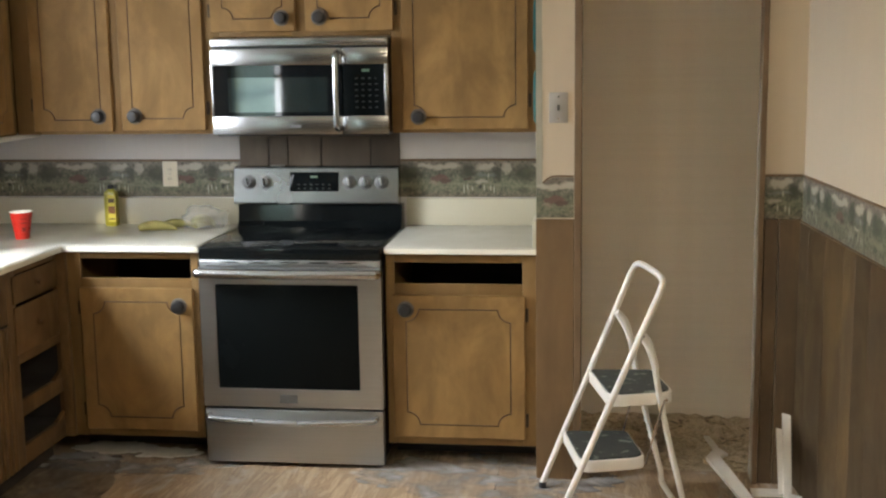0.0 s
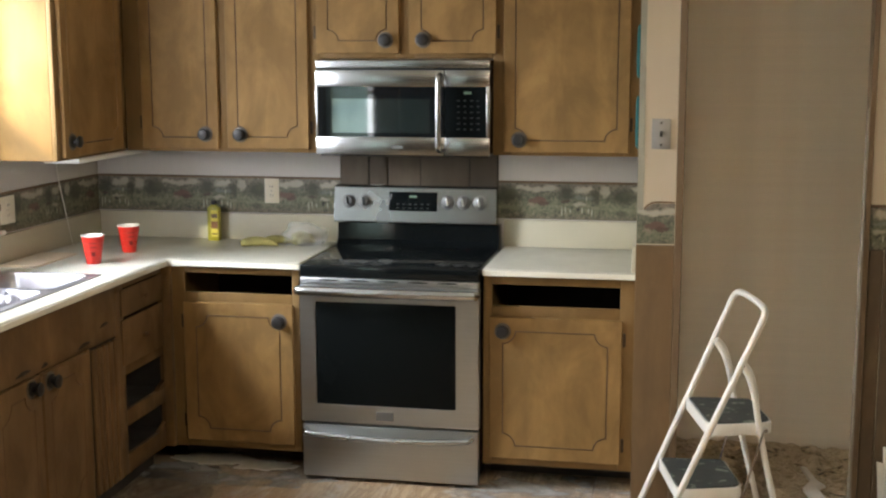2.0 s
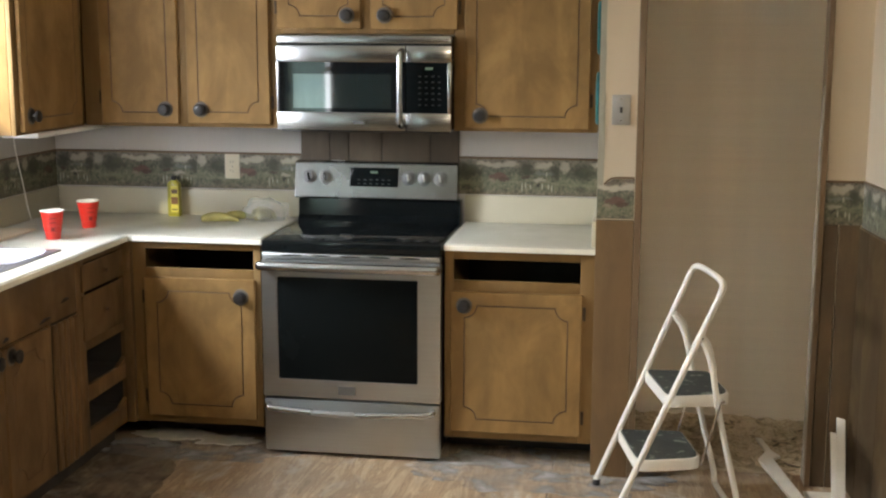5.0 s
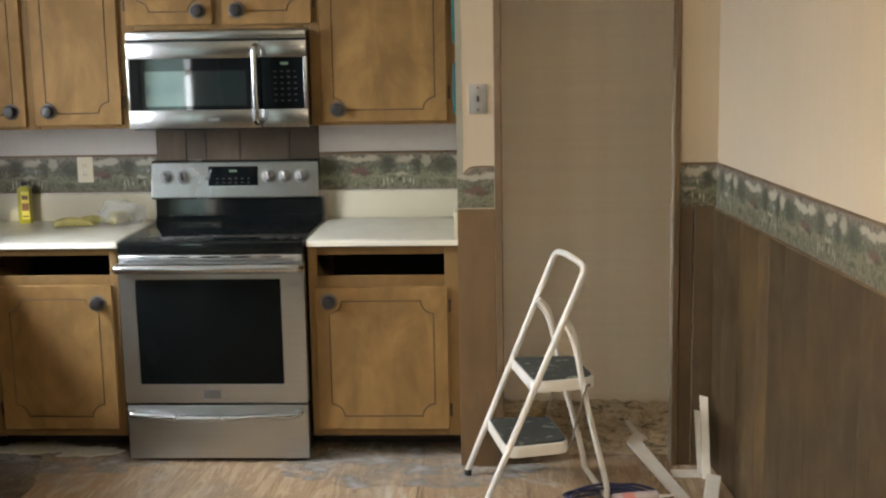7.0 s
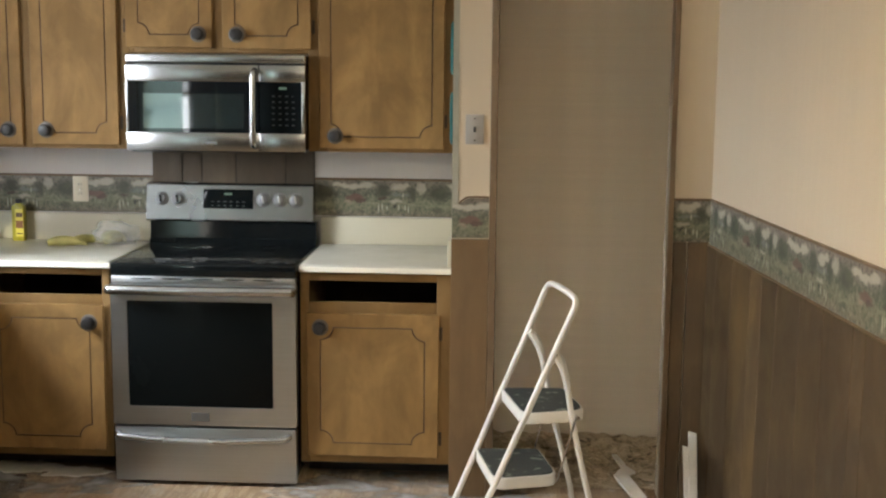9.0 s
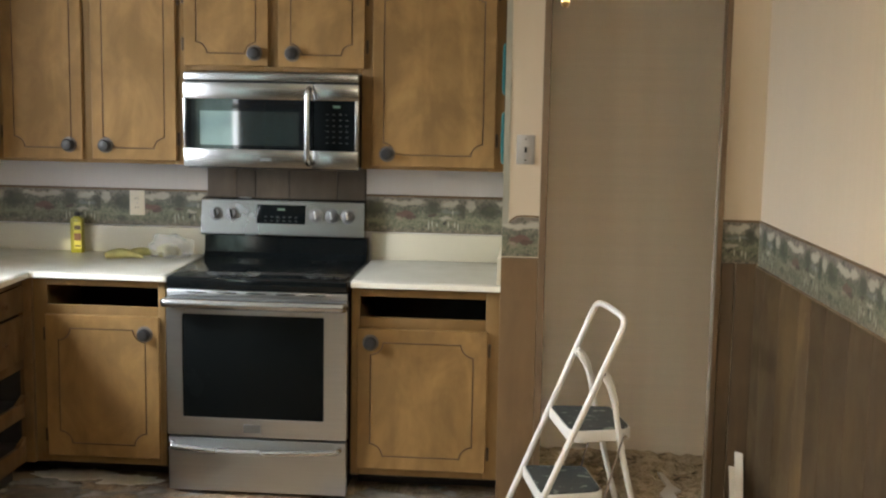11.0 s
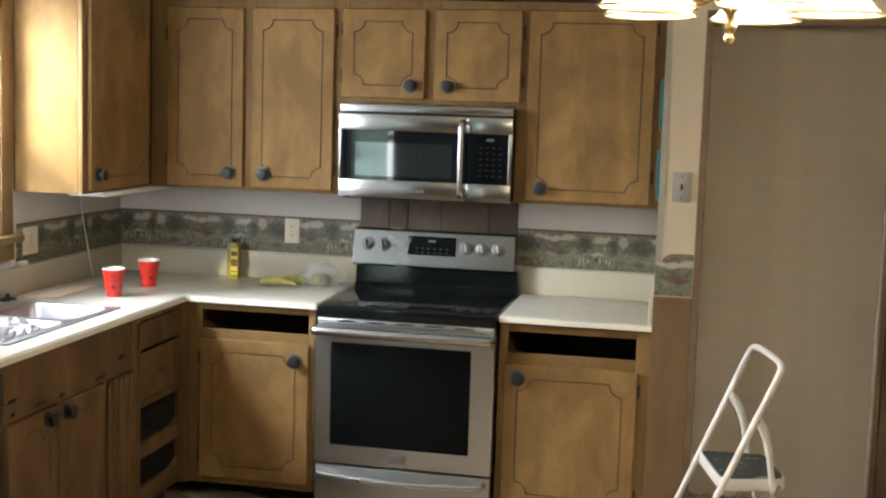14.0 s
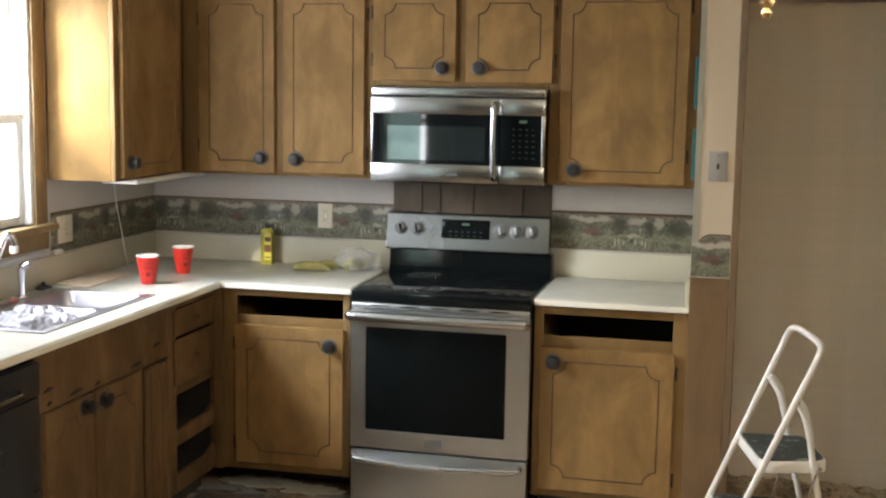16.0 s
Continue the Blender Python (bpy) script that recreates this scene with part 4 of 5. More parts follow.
def slab(cells, xs, ys, z0, z1, bevel):
    """A flat slab over grid cells, with rounded edges."""
    b = bmesh.new()
    grid = {}
    for i, j in cells:
        q = []
        for a, c in ((i, j), (i + 1, j), (i + 1, j + 1), (i, j + 1)):
            if (a, c) not in grid:
                grid[a, c] = b.verts.new((xs[a], ys[c], z1))
            q.append(grid[a, c])
        b.faces.new(q)
    ret = bmesh.ops.extrude_face_region(b, geom=b.faces[:])
    bmesh.ops.translate(b, verts=[v for v in ret["geom"] if isinstance(v, bmesh.types.BMVert)], vec=(0, 0, z0 - z1))
    bmesh.ops.recalc_face_normals(b, faces=b.faces)
    sharp = [e for e in b.edges if len(e.link_faces) == 2 and e.calc_face_angle() > 0.6]
    bmesh.ops.bevel(b, geom=sharp, offset=bevel, segments=3, profile=0.5, affect="EDGES")
    return b


SX0, SX1, SY0, SY1 = -1.530, -1.065, -1.885, -1.065
xs = [LEFT + 0.001, SX0 + 0.02, SX1 - 0.02, -0.975, -0.387]
ys = [-3.05, SY0 + 0.02, SY1 - 0.02, -0.640, -0.004]
cells = [(i, j) for i in range(3) for j in range(4) if (i, j) != (1, 1)] + [(3, 3)]
top = thing("worktop", (-1.3, -0.5, CT0), "cream laminate L-shaped worktop with upstand", "worktop")
part("slab", slab(cells, xs, ys, CT0, CT1, 0.008), M_LAMINATE, top)
part("front_edge", box(-0.9735, -0.9705, -3.04, -0.655, CT0 + 0.003, CT1 - 0.006, 0.001, 1), M_LAM_FRONT, top, "pale laminate edge strip")
part("front_edge", box(-0.955, -0.389, -0.6435, -0.641, CT0 + 0.003, CT1 - 0.006, 0.001, 1), M_LAM_FRONT, top, "pale laminate edge strip")
part("upstand", box(LEFT + 0.001, LEFT + 0.021, -3.05, -0.0255, CT1, 1.052, 0.004), M_LAM_EDGE, top, "yellowed upstand along the wall")
part("upstand", box(LEFT + 0.001, -0.387, -0.025, -0.004, CT1, 1.052, 0.004), M_LAM_EDGE, top, "yellowed upstand along the wall")
top = thing("worktop", (0.7, -0.3, CT0), "small cream laminate worktop with yellowed edges beside the stove", "worktop")
part("slab", slab([(0, 0)], [0.386, 1.0035], [-0.640, -0.004], CT0, CT1, 0.008), M_LAMINATE, top)
part("front_edge", box(0.388, 1.002, -0.6435, -0.641, CT0 + 0.003, CT1 - 0.006, 0.001, 1), M_LAM_FRONT, top, "pale laminate edge strip")
part("upstand", box(0.386, 1.0035, -0.025, -0.004, CT1, 1.052, 0.004), M_LAM_EDGE, top, "yellowed upstand along the wall")
part("upstand", box(0.985, 1.0035, -0.632, -0.0255, CT1, 1.035, 0.004), M_LAM_EDGE, top, "yellowed upstand along the stub wall")


# ---- range ----
def build_range():
    g = thing("electric_range", (0, -0.35, -0.018), "stainless steel electric range with a black glass cooktop", "stove")
    X = 0.379
    part("body", box(-X + 0.004, X - 0.004, -0.625, -0.012, 0.035, 0.875, 0.003), M_BLACK, g, "black enamelled side walls")
    for sx in (-1, 1):
        for y in (-0.57, -0.07):
            part("foot", lathe([(0, -0.018), (0.018, -0.018), (0.016, -0.005), (0.01, 0.035), (0, 0.035)], 14, pose(sx * 0.33, y, 0)), M_RUBBER, g)
    # cooktop with a steel front lip and printed burner rings
    top = part("cooktop", box(-X, X, -0.666, -0.075, 0.876, 0.929, 0.008, 3), M_COOKTOP, g, "glossy black glass cooktop")
    ring_mat = plain("burner_print", (0.014, 0.014, 0.015), 0.12)
    for x, y, r in ((-0.19, -0.50, 0.11), (0.19, -0.50, 0.095), (-0.19, -0.22, 0.08), (0.19, -0.22, 0.095), (0.0, -0.20, 0.05)):
        part("burner_ring", lathe([(r - 0.003, 0.9291), (r - 0.003, 0.9295), (r, 0.9295), (r, 0.9291)], 40, pose(x, y, 0)), ring_mat, top)
    part("vent_trim", box(-X + 0.002, X - 0.002, -0.668, -0.63, 0.848, 0.875, 0.004), M_STEEL, g, "steel strip with oval vents")
    for k in range(5):
        x = -0.25 + k * 0.125
        b = lathe([(0, 0), (0.045, 0.0), (0.045, 0.002), (0, 0.002)], 20, pose(x, -0.668, 0.867, 90, 0, 0) @ Matrix.Diagonal((1.0, 0.075, 1, 1)))
        part("vent_slot", b, M_BLACK, g)
    # backguard: black riser and a steel control panel
    b = bmesh.new()
    prof = [(-0.012, 0.905), (-0.105, 0.905), (-0.105, 0.935), (-0.085, 0.955), (-0.080, 1.030), (-0.012, 1.030)]
    rings = [[b.verts.new((x, y, z)) for y, z in prof] for x in (-X + 0.002, X - 0.006)]
    b.faces.new(rings[0])
    b.faces.new(rings[1][::-1])
    for i in range(len(prof)):
        j = (i + 1) % len(prof)
        b.faces.new((rings[0][i], rings[1][i], rings[1][j], rings[0][j]))
    bmesh.ops.recalc_face_normals(b, faces=b.faces)
    part("riser", b, M_COOKTOP, g, "black backguard riser")
    b = bmesh.new()
    prof = [(-0.012, 1.0305), (-0.092, 1.0305), (-0.100, 1.040), (-0.075, 1.192), (-0.066, 1.200), (-0.012, 1.200)]
    rings = [[b.verts.new((x, y, z)) for y, z in prof] for x in (-0.392, 0.360)]
    b.faces.new(rings[0])
    b.faces.new(rings[1][::-1])
    for i in range(len(prof)):
        j = (i + 1) % len(prof)
        b.faces.new((rings[0][i], rings[1][i], rings[1][j], rings[0][j]))
    bmesh.ops.recalc_face_normals(b, faces=b.faces)
    bmesh.ops.bevel(b, geom=b.edges[:], offset=0.002, segments=2, affect="EDGES")
    ctl = part("control_panel", b, M_STEEL_PANEL, g, "sloping brushed steel control panel")

    def on_panel(x, z, out=0.0):
        # the panel leans back 9.4 degrees
        y = -0.100 + (z - 1.040) * (0.025 / 0.152)
        return pose(x, y - out, z, 90 - 9.4, 0, 0)

    b = box(-0.112, 0.112, -0.043, 0.043, -0.001, 0.003, 0.001)
    bmesh.ops.transform(b, matrix=on_panel(-0.022, 1.132), verts=b.verts)
    disp = part("display", b, M_BLACKGLASS, ctl, "black glass clock display")
    for dx, dz, w, h in ((0.0, 0.022, 0.034, 0.010),):
        b = box(-w / 2, w / 2, -h / 2, h / 2, 0.0032, 0.0036)
        bmesh.ops.transform(b, matrix=on_panel(-0.022 + dx, 1.132 + dz), verts=b.verts)
        part("clock_digits", b, M_CLOCK, disp, "faint lit clock digits", False)
    for i in range(6):
        for j in range(2):
            b = box(-0.006, 0.006, -0.002, 0.002, 0.0032, 0.0035)
            bmesh.ops.transform(b, matrix=on_panel(-0.022 - 0.07 + i * 0.028, 1.12 - j * 0.018), verts=b.verts)
            part("key", b, M_KEYS, disp, "", False)
    for x in (-0.322, -0.247, 0.138, 0.211, 0.284):
        k = part("control_knob", lathe([(0, 0), (0.027, 0), (0.027, 0.004), (0.021, 0.006), (0.019, 0.022), (0.017, 0.024), (0, 0.024)], 24, on_panel(x, 1.130)),
                 M_DIAL, ctl, "round metal control knob")
        b = box(-0.004, 0.004, -0.017, 0.017, 0.022, 0.032, 0.002)
        bmesh.ops.transform(b, matrix=on_panel(x, 1.130) @ pose(0, 0, 0, 0, 0, 12), verts=b.verts)
        part("grip", b, M_BLACK if x < 0 else M_STEEL, k)
        b = lathe([(0.029, 0.0), (0.029, 0.0012), (0.033, 0.0012), (0.033, 0.0)], 28, on_panel(x, 1.130))
        part("dial_ring", b, M_DIAL, k)
    # oven door: steel frame, dark window, bar handle
    b = bmesh.new()
    outer = [(-X, 0.258), (X, 0.258), (X, 0.846), (-X, 0.846)]
    hole = [(-0.312, 0.337), (0.283, 0.337), (0.283, 0.776), (-0.312, 0.776)]
    rings = [[b.verts.new((x, y, z)) for x, z in pts] for pts, y in ((hole, -0.628), (outer, -0.628), (outer, -0.672), (hole, -0.672))]
    for p, q in zip(rings, rings[1:] + rings[:1]):
        for i in range(4):
            j = (i + 1) % 4
            b.faces.new((p[i], p[j], q[j], q[i]))
    bmesh.ops.recalc_face_normals(b, faces=b.faces)
    bmesh.ops.bevel(b, geom=b.edges[:], offset=0.003, segments=2, affect="EDGES")
    door = part("oven_door", b, M_STEEL, g, "brushed steel oven door")
    part("oven_window", box(-0.313, 0.284, -0.668, -0.640, 0.336, 0.777, 0.002), M_OVEN, door, "black glass oven window")
    part("maker_badge", box(-0.055, 0.020, -0.6735, -0.6715, 0.277, 0.314, 0.0008, 1), M_DIAL, door, "small blank metal badge")
    pts = [(-0.368, -0.672, 0.822), (-0.366, -0.712, 0.827), (-0.335, -0.723, 0.829), (0, -0.733, 0.829), (0.335, -0.723, 0.829), (0.362, -0.712, 0.827), (0.364, -0.672, 0.822)]
    part("handle", tube(curve(pts, 6), 0.0200, 16), M_BAR, door, "bowed brushed steel bar handle")
    dr = part("drawer", box(-X + 0.002, X - 0.002, -0.668, -0.630, 0.018, 0.248, 0.006), M_STEEL, g, "brushed steel storage drawer")
    pts = [(-0.358, -0.668, 0.222), (-0.352, -0.698, 0.220), (-0.31, -0.706, 0.214), (-0.01, -0.712, 0.203), (0.30, -0.706, 0.214), (0.344, -0.698, 0.220), (0.350, -0.668, 0.222)]
    part("handle", tube(curve(pts, 6), 0.0125, 14), M_BAR, dr, "bowed brushed steel bar handle")
    return g


build_range()

# dark planks on the wall behind the range
panel = structure("panel_behind_range", box(-0.384, 0.357, -0.004, -0.0002, 0.03, 1.40), M_TOE, "dark grey-brown planks behind the stove", "panel")
PLANKS_BACK = (-0.383, -0.245, -0.155, 0.0, 0.225, 0.356)


# ---- microwave ----
def build_microwave():
    g = thing("microwave", (0, -0.2, 1.365), "stainless steel over-the-range microwave under a wall cabinet", "microwave")
    X, F = 0.378, -0.400
    part("case", box(-X + 0.003, X - 0.003, F + 0.03, -0.004, 1.368, 1.765, 0.003), M_BLACK, g, "black metal case")
    part("grille", box(-X, X, F, F + 0.0285, 1.732, 1.768, 0.006, 3), M_STEEL_DARK, g, "rounded steel top strip")
    part("grille_gap", box(-X + 0.004, X - 0.004, F + 0.004, F + 0.028, 1.7255, 1.7315), M_BLACK, g)
    b = box(-X, 0.183, F - 0.002, F + 0.028, 1.655, 1.725, 0.004)
    box(-X, 0.183, F - 0.002, F + 0.028, 1.366, 1.444, 0.004, bm=b)
    box(-X, -0.366, F - 0.0015, F + 0.028, 1.440, 1.660, 0.003, bm=b)
    door = part("door", b, M_STEEL_DARK, g, "brushed steel microwave door")
    part("door_glass", box(-0.368, 0.182, F + 0.0008, F + 0.02, 1.442, 1.658, 0.001, 1), M_BEZEL, door, "black glass door window")
    part("window_mesh", box(-0.305, 0.122, F - 0.0001, F + 0.0006, 1.460, 1.605), plain("dark_screen_print", (0.014, 0.021, 0.021), 0.035, 0, 0.1, 20, 0.0, 1.5), door, "", False)
    pts = [(0.168, F, 1.704), (0.168, F - 0.040, 1.694), (0.168, F - 0.050, 1.66), (0.168, F - 0.056, 1.545), (0.168, F - 0.050, 1.43), (0.168, F - 0.040, 1.398), (0.168, F, 1.388)]
    part("handle", tube(curve(pts, 6), 0.0130, 14), M_STEEL_DARK, door, "bowed vertical steel handle")
    part("maker_badge", box(-0.045, 0.005, F - 0.0032, F - 0.002, 1.395, 1.407, 0.0005, 1), M_DIAL, door, "small blank badge")
    b = box(0.186, X, F - 0.002, F + 0.028, 1.366, 1.444, 0.004)
    box(0.186, X, F - 0.002, F + 0.028, 1.655, 1.725, 0.004, bm=b)
    box(0.362, X, F - 0.0015, F + 0.028, 1.440, 1.660, 0.003, bm=b)
    cp = part("control_frame", b, M_STEEL_DARK, g, "brushed steel control panel frame")
    keys = part("keypad", box(0.187, 0.364, F + 0.0008, F + 0.02, 1.442, 1.658, 0.001, 1), M_BLACKGLASS, cp, "black glass keypad")
    part("clock_digits", box(0.268, 0.300, F - 0.0004, F + 0.0006, 1.625, 1.636), M_CLOCK, keys, "faint lit clock digits", False)
    dim = plain("keypad_print", (0.012, 0.015, 0.016), 0.3)
    for i in range(4):
        for j in range(6):
            x, z = 0.238 + i * 0.028, 1.595 - j * 0.024
            part("key", box(x, x + 0.012, F - 0.0002, F + 0.0006, z, z + 0.006), dim, keys, "", False)
    part("underside", box(-X + 0.01, X - 0.01, F + 0.03, -0.02, 1.358, 1.3678, 0.002), M_BLACK, g, "dark vent underside")
    return g


build_microwave()


# ---- sink ----
def build_sink():
    g = thing("kitchen_sink", (-1.3, -1.47, CT1), "stainless steel double-bowl sink set in the worktop", "sink")
    ym = -1.43
    bowls = ((SY0 + 0.035, ym - 0.02), (ym + 0.02, SY1 - 0.035))
    x0, x1 = SX0 + 0.085, SX1 - 0.03
    rim = bmesh.new()
    zr0, zr1 = CT1 + 0.0005, CT1 + 0.006
    for a, c, d, e in ((SX0, x0, SY0, SY1), (x1, SX1, SY0, SY1), (x0, x1, SY0, bowls[0][0]), (x0, x1, bowls[0][1], bowls[1][0]), (x0, x1, bowls[1][1], SY1)):
        box(a, c, d, e, zr0, zr1, 0.0015, 1, bm=rim)
    part("rim", rim, M_SINK, g, "satin steel sink rim")
    for y0, y1 in bowls:
        b = bmesh.new()
        w, l = x1 - x0, y1 - y0
        levels = [(0.0, 0.006), (0.004, 0.0), (0.012, -0.14), (0.035, -0.165), (0.10, -0.17)]
        loops = []
        for inset, dz in levels:
            ring = rounded_rect(w - 2 * inset, l - 2 * inset, max(0.045 - inset * 0.1, 0.02), 6)
            loops.append([b.verts.new(((x0 + x1) / 2 + px, (y0 + y1) / 2 + py, CT1 + dz)) for px, py in ring])
        for p, q in zip(loops, loops[1:]):
            for i in range(len(p)):
                j = (i + 1) % len(p)
                b.faces.new((p[i], p[j], q[j], q[i]))
        b.faces.new(loops[-1])
        bowl = part("bowl", b, M_SINK, g, "deep steel bowl")
        part("drain", lathe([(0, 0.001), (0.03, 0.001), (0.042, 0.004), (0.045, 0.001)], 24, pose((x0 + x1) / 2, (y0 + y1) / 2, CT1 - 0.17)), M_CHROME, bowl)
    return bowls


bowls = build_sink()
f = thing("faucet", (-1.505, -1.52, CT1), "chrome kitchen faucet with a short curved spout", "faucet")
part("base_plate", box(-1.528, -1.462, -1.64, -1.40, CT1 + 0.006, CT1 + 0.02, 0.006), M_CHROME, f)
part("column", lathe([(0, 0), (0.027, 0), (0.026, 0.02), (0.021, 0.05), (0.019, 0.105), (0.023, 0.12), (0.021, 0.142), (0.012, 0.158), (0, 0.16)], 24, pose(-1.498, -1.52, CT1 + 0.019)), M_CHROME, f)
part("spout", tube(curve([(-1.496, -1.517, 1.065), (-1.478, -1.507, 1.125), (-1.460, -1.496, 1.180), (-1.445, -1.488, 1.203), (-1.432, -1.481, 1.192), (-1.427, -1.478, 1.158)], 7), 0.014, 14), M_CHROME, f)
part("spout_tip", lathe([(0, 1.135), (0.015, 1.135), (0.0175, 1.146), (0.0165, 1.162), (0.0, 1.162)], 18, pose(-1.427, -1.478, 0)), M_WHITE, f, "white plastic aerator tip")
part("lever", tube([(-1.497, -1.523, 1.085), (-1.500, -1.536, 1.150), (-1.494, -1.553, 1.205)], [0.012, 0.011, 0.006]), M_CHROME, f)
s = thing("sprayer", (-1.498, -1.325, CT1 + 0.006), "chrome sink sprayer standing at the sink rim", "sprayer")
part("body", lathe([(0, 0.006), (0.024, 0.006), (0.024, 0.014), (0.013, 0.022), (0.012, 0.07), (0.015, 0.10), (0.017, 0.125), (0.0, 0.13)], 20, pose(-1.498, -1.325, CT1)), M_CHROME, s)
part("nozzle", lathe([(0, 0), (0.015, 0), (0.017, 0.012), (0.012, 0.035), (0, 0.036)], 18, pose(-1.498, -1.325, CT1 + 0.125, 0, 60, 20)), M_CHROME, s)
tagged(part("sink_stopper", lathe([(0, 0), (0.034, 0), (0.036, 0.008), (0.022, 0.014), (0.008, 0.016), (0.008, 0.028), (0, 0.03)], 22, pose(-1.560, -1.07, CT1 + 0.0005)), M_RUBBER, None, "", True, (-1.560, -1.07, CT1)),
       "black rubber sink stopper lying on the worktop", "sink stopper")


def crumple(center, size, mat, name, label, category, seed, amount=0.3, detail=4):
    b = bmesh.new()
    bmesh.ops.create_icosphere(b, subdivisions=detail, radius=1)
    off = Vector((seed * 7.3, seed * 3.1, seed * 1.7))
    for v in b.verts:
        d = v.co.normalized()
        k = 1 + amount * (noise.noise(d * 2.2 + off) + 0.6 * abs(noise.noise(d * 5 + off)) + 0.3 * noise.noise(d * 11 + off) + 0.10 * abs(noise.noise(d * 24 + off)))
        v.co = Vector((d.x * size[0] * k, d.y * size[1] * k, d.z * size[2] * k))
    low = min(v.co.z for v in b.verts)
    for v in b.verts:
        v.co.z = max(v.co.z, low * 0.55) - low * 0.55
    bmesh.ops.translate(b, verts=b.verts, vec=center)
    return tagged(part(name, b, mat, None, "", False, center), label, category)


crumple(((SX0 + SX1) / 2 + 0.04, sum(bowls[0]) / 2 + 0.02, CT1 - 0.168), (0.165, 0.190, 0.125), plain("crumpled_white_wrap", (0.40, 0.40, 0.44), 0.35, 0, 0.45, 40), "plastic_wrap",
        "crumpled white plastic wrap heaped in the sink bowl", "plastic wrap", 3, 0.24, 6)


# ---- things on the worktops ----
def build_cup(x, y):
    g = thing("paper_cup", (x, y, CT1), "red plastic party cup with a white rim on the worktop", "cup", "red cups")
    prof = [(0, 0.0), (0.029, 0.0), (0.0305, 0.004), (0.033, 0.03), (0.0345, 0.031), (0.037, 0.055), (0.0385, 0.056), (0.042, 0.088), (0.0435, 0.089), (0.0465, 0.116)]
    part("body", lathe(prof, 32, pose(x, y, CT1)), M_RED, g)
    part("lining", lathe([(0.0, 0.004), (0.028, 0.004), (0.0455, 0.1165)], 32, pose(x, y, CT1)), M_CUPIN, g, "white inside")
    ring = [(x + 0.0465 * math.cos(a * math.pi / 16), y + 0.0465 * math.sin(a * math.pi / 16), CT1 + 0.118) for a in range(32)]
    part("rim", tube(ring, 0.0028, 8, True), M_CUPIN, g, "rolled white rim")
    for z, w, h, r in ((0.072, 0.026, 0.004, 0.0405), (0.045, 0.016, 0.020, 0.0362), (0.090, 0.030, 0.003, 0.0432)):
        b = box(-w / 2, w / 2, -0.0012, 0.0022, -h / 2, h / 2)
        bmesh.ops.transform(b, matrix=pose(x, y, CT1 + z, 0, 0, 27) @ pose(0, -r, 0, -8), verts=b.verts)
        part("printed_mark", b, M_CUPMARK, g, "dark red printed mark", False)
    return g


cup = build_cup(-1.232, -0.800)
copy_thing(cup, pose(-1.222, -0.482, CT1, 0, 0, 12))

BX, BY = -0.979, -0.080
g = thing("cleaner_bottle", (BX, BY, CT1), "yellow rectangular bottle with a brown label and black cap", "bottle")
b = bmesh.new()
loops = []
for z, w, d in ((0, 0.054, 0.036), (0.004, 0.059, 0.040), (0.150, 0.059, 0.040), (0.158, 0.054, 0.036), (0.164, 0.034, 0.028), (0.170, 0.026, 0.026)):
    loops.append([b.verts.new((BX + px, BY + py, CT1 + z)) for px, py in rounded_rect(w, d, min(w, d) * 0.25, 4)])
for p, q in zip(loops, loops[1:]):
    for i in range(len(p)):
        j = (i + 1) % len(p)
        b.faces.new((p[i], p[j], q[j], q[i]))
b.faces.new(loops[0][::-1])
b.faces.new(loops[-1])
part("body", b, M_YELLOW, g)
part("cap", lathe([(0, 0), (0.0135, 0), (0.014, 0.014), (0.011, 0.019), (0, 0.019)], 20, pose(BX, BY, CT1 + 0.1695)), M_RUBBER, g, "black screw cap")
lab = part("paper_label", box(BX - 0.010, BX + 0.027, BY - 0.0212, BY - 0.0202, CT1 + 0.020, CT1 + 0.145, 0.0004, 1), plain("yellow_label", (0.62, 0.52, 0.07), 0.5), g, "yellow label with brown bars")
for z0, z1, w, mat in ((0.108, 0.128, 0.030, M_LABEL), (0.058, 0.092, 0.033, plain("brown_label_field", (0.20, 0.085, 0.03), 0.5)), (0.030, 0.036, 0.028, M_LABEL)):
    part("label_bar", box(BX + 0.0085 - w / 2, BX + 0.0085 + w / 2, BY - 0.0218, BY - 0.0213, CT1 + z0, CT1 + z1), mat, lab, "", False)


def squash(x, y, rz, length, fat):
    b = bmesh.new()
    pts, rad = [], []
    for k in range(15):
        t = k / 14
        pts.append(Vector((length * (t - 0.5), 0.02 * math.sin(t * 2.6), fat * 0.98)))
        rad.append(fat * (0.10 + 0.9 * math.sin(math.pi * min(1, 0.08 + t * 0.93)) ** 0.6 * (0.62 + 0.38 * (1 - t))))
    for p, r in zip(pts, rad):
        p.z = r + 0.0005
    b = tube(pts, rad, 14)
    bmesh.ops.transform(b, matrix=pose(x, y, CT1, 0, 0, rz), verts=b.verts)
    return tagged(part("yellow_squash", b, M_SQUASH, None, "", True, (x, y, CT1)), "pale yellow squash lying on the worktop", "squash", "squash on the worktop")


squash(-0.705, -0.235, 12, 0.17, 0.026)
squash(-0.640, -0.150, 30, 0.15, 0.024)
squash(-0.520, -0.130, 60, 0.12, 0.032)
squash(-0.545, -0.090, -20, 0.12, 0.030)
bag = crumple((-0.525, -0.125, CT1 + 0.001), (0.10, 0.075, 0.06), M_BAG, "plastic_bag", "clear crumpled plastic produce bag over the squash", "plastic bag", 8, 0.34)

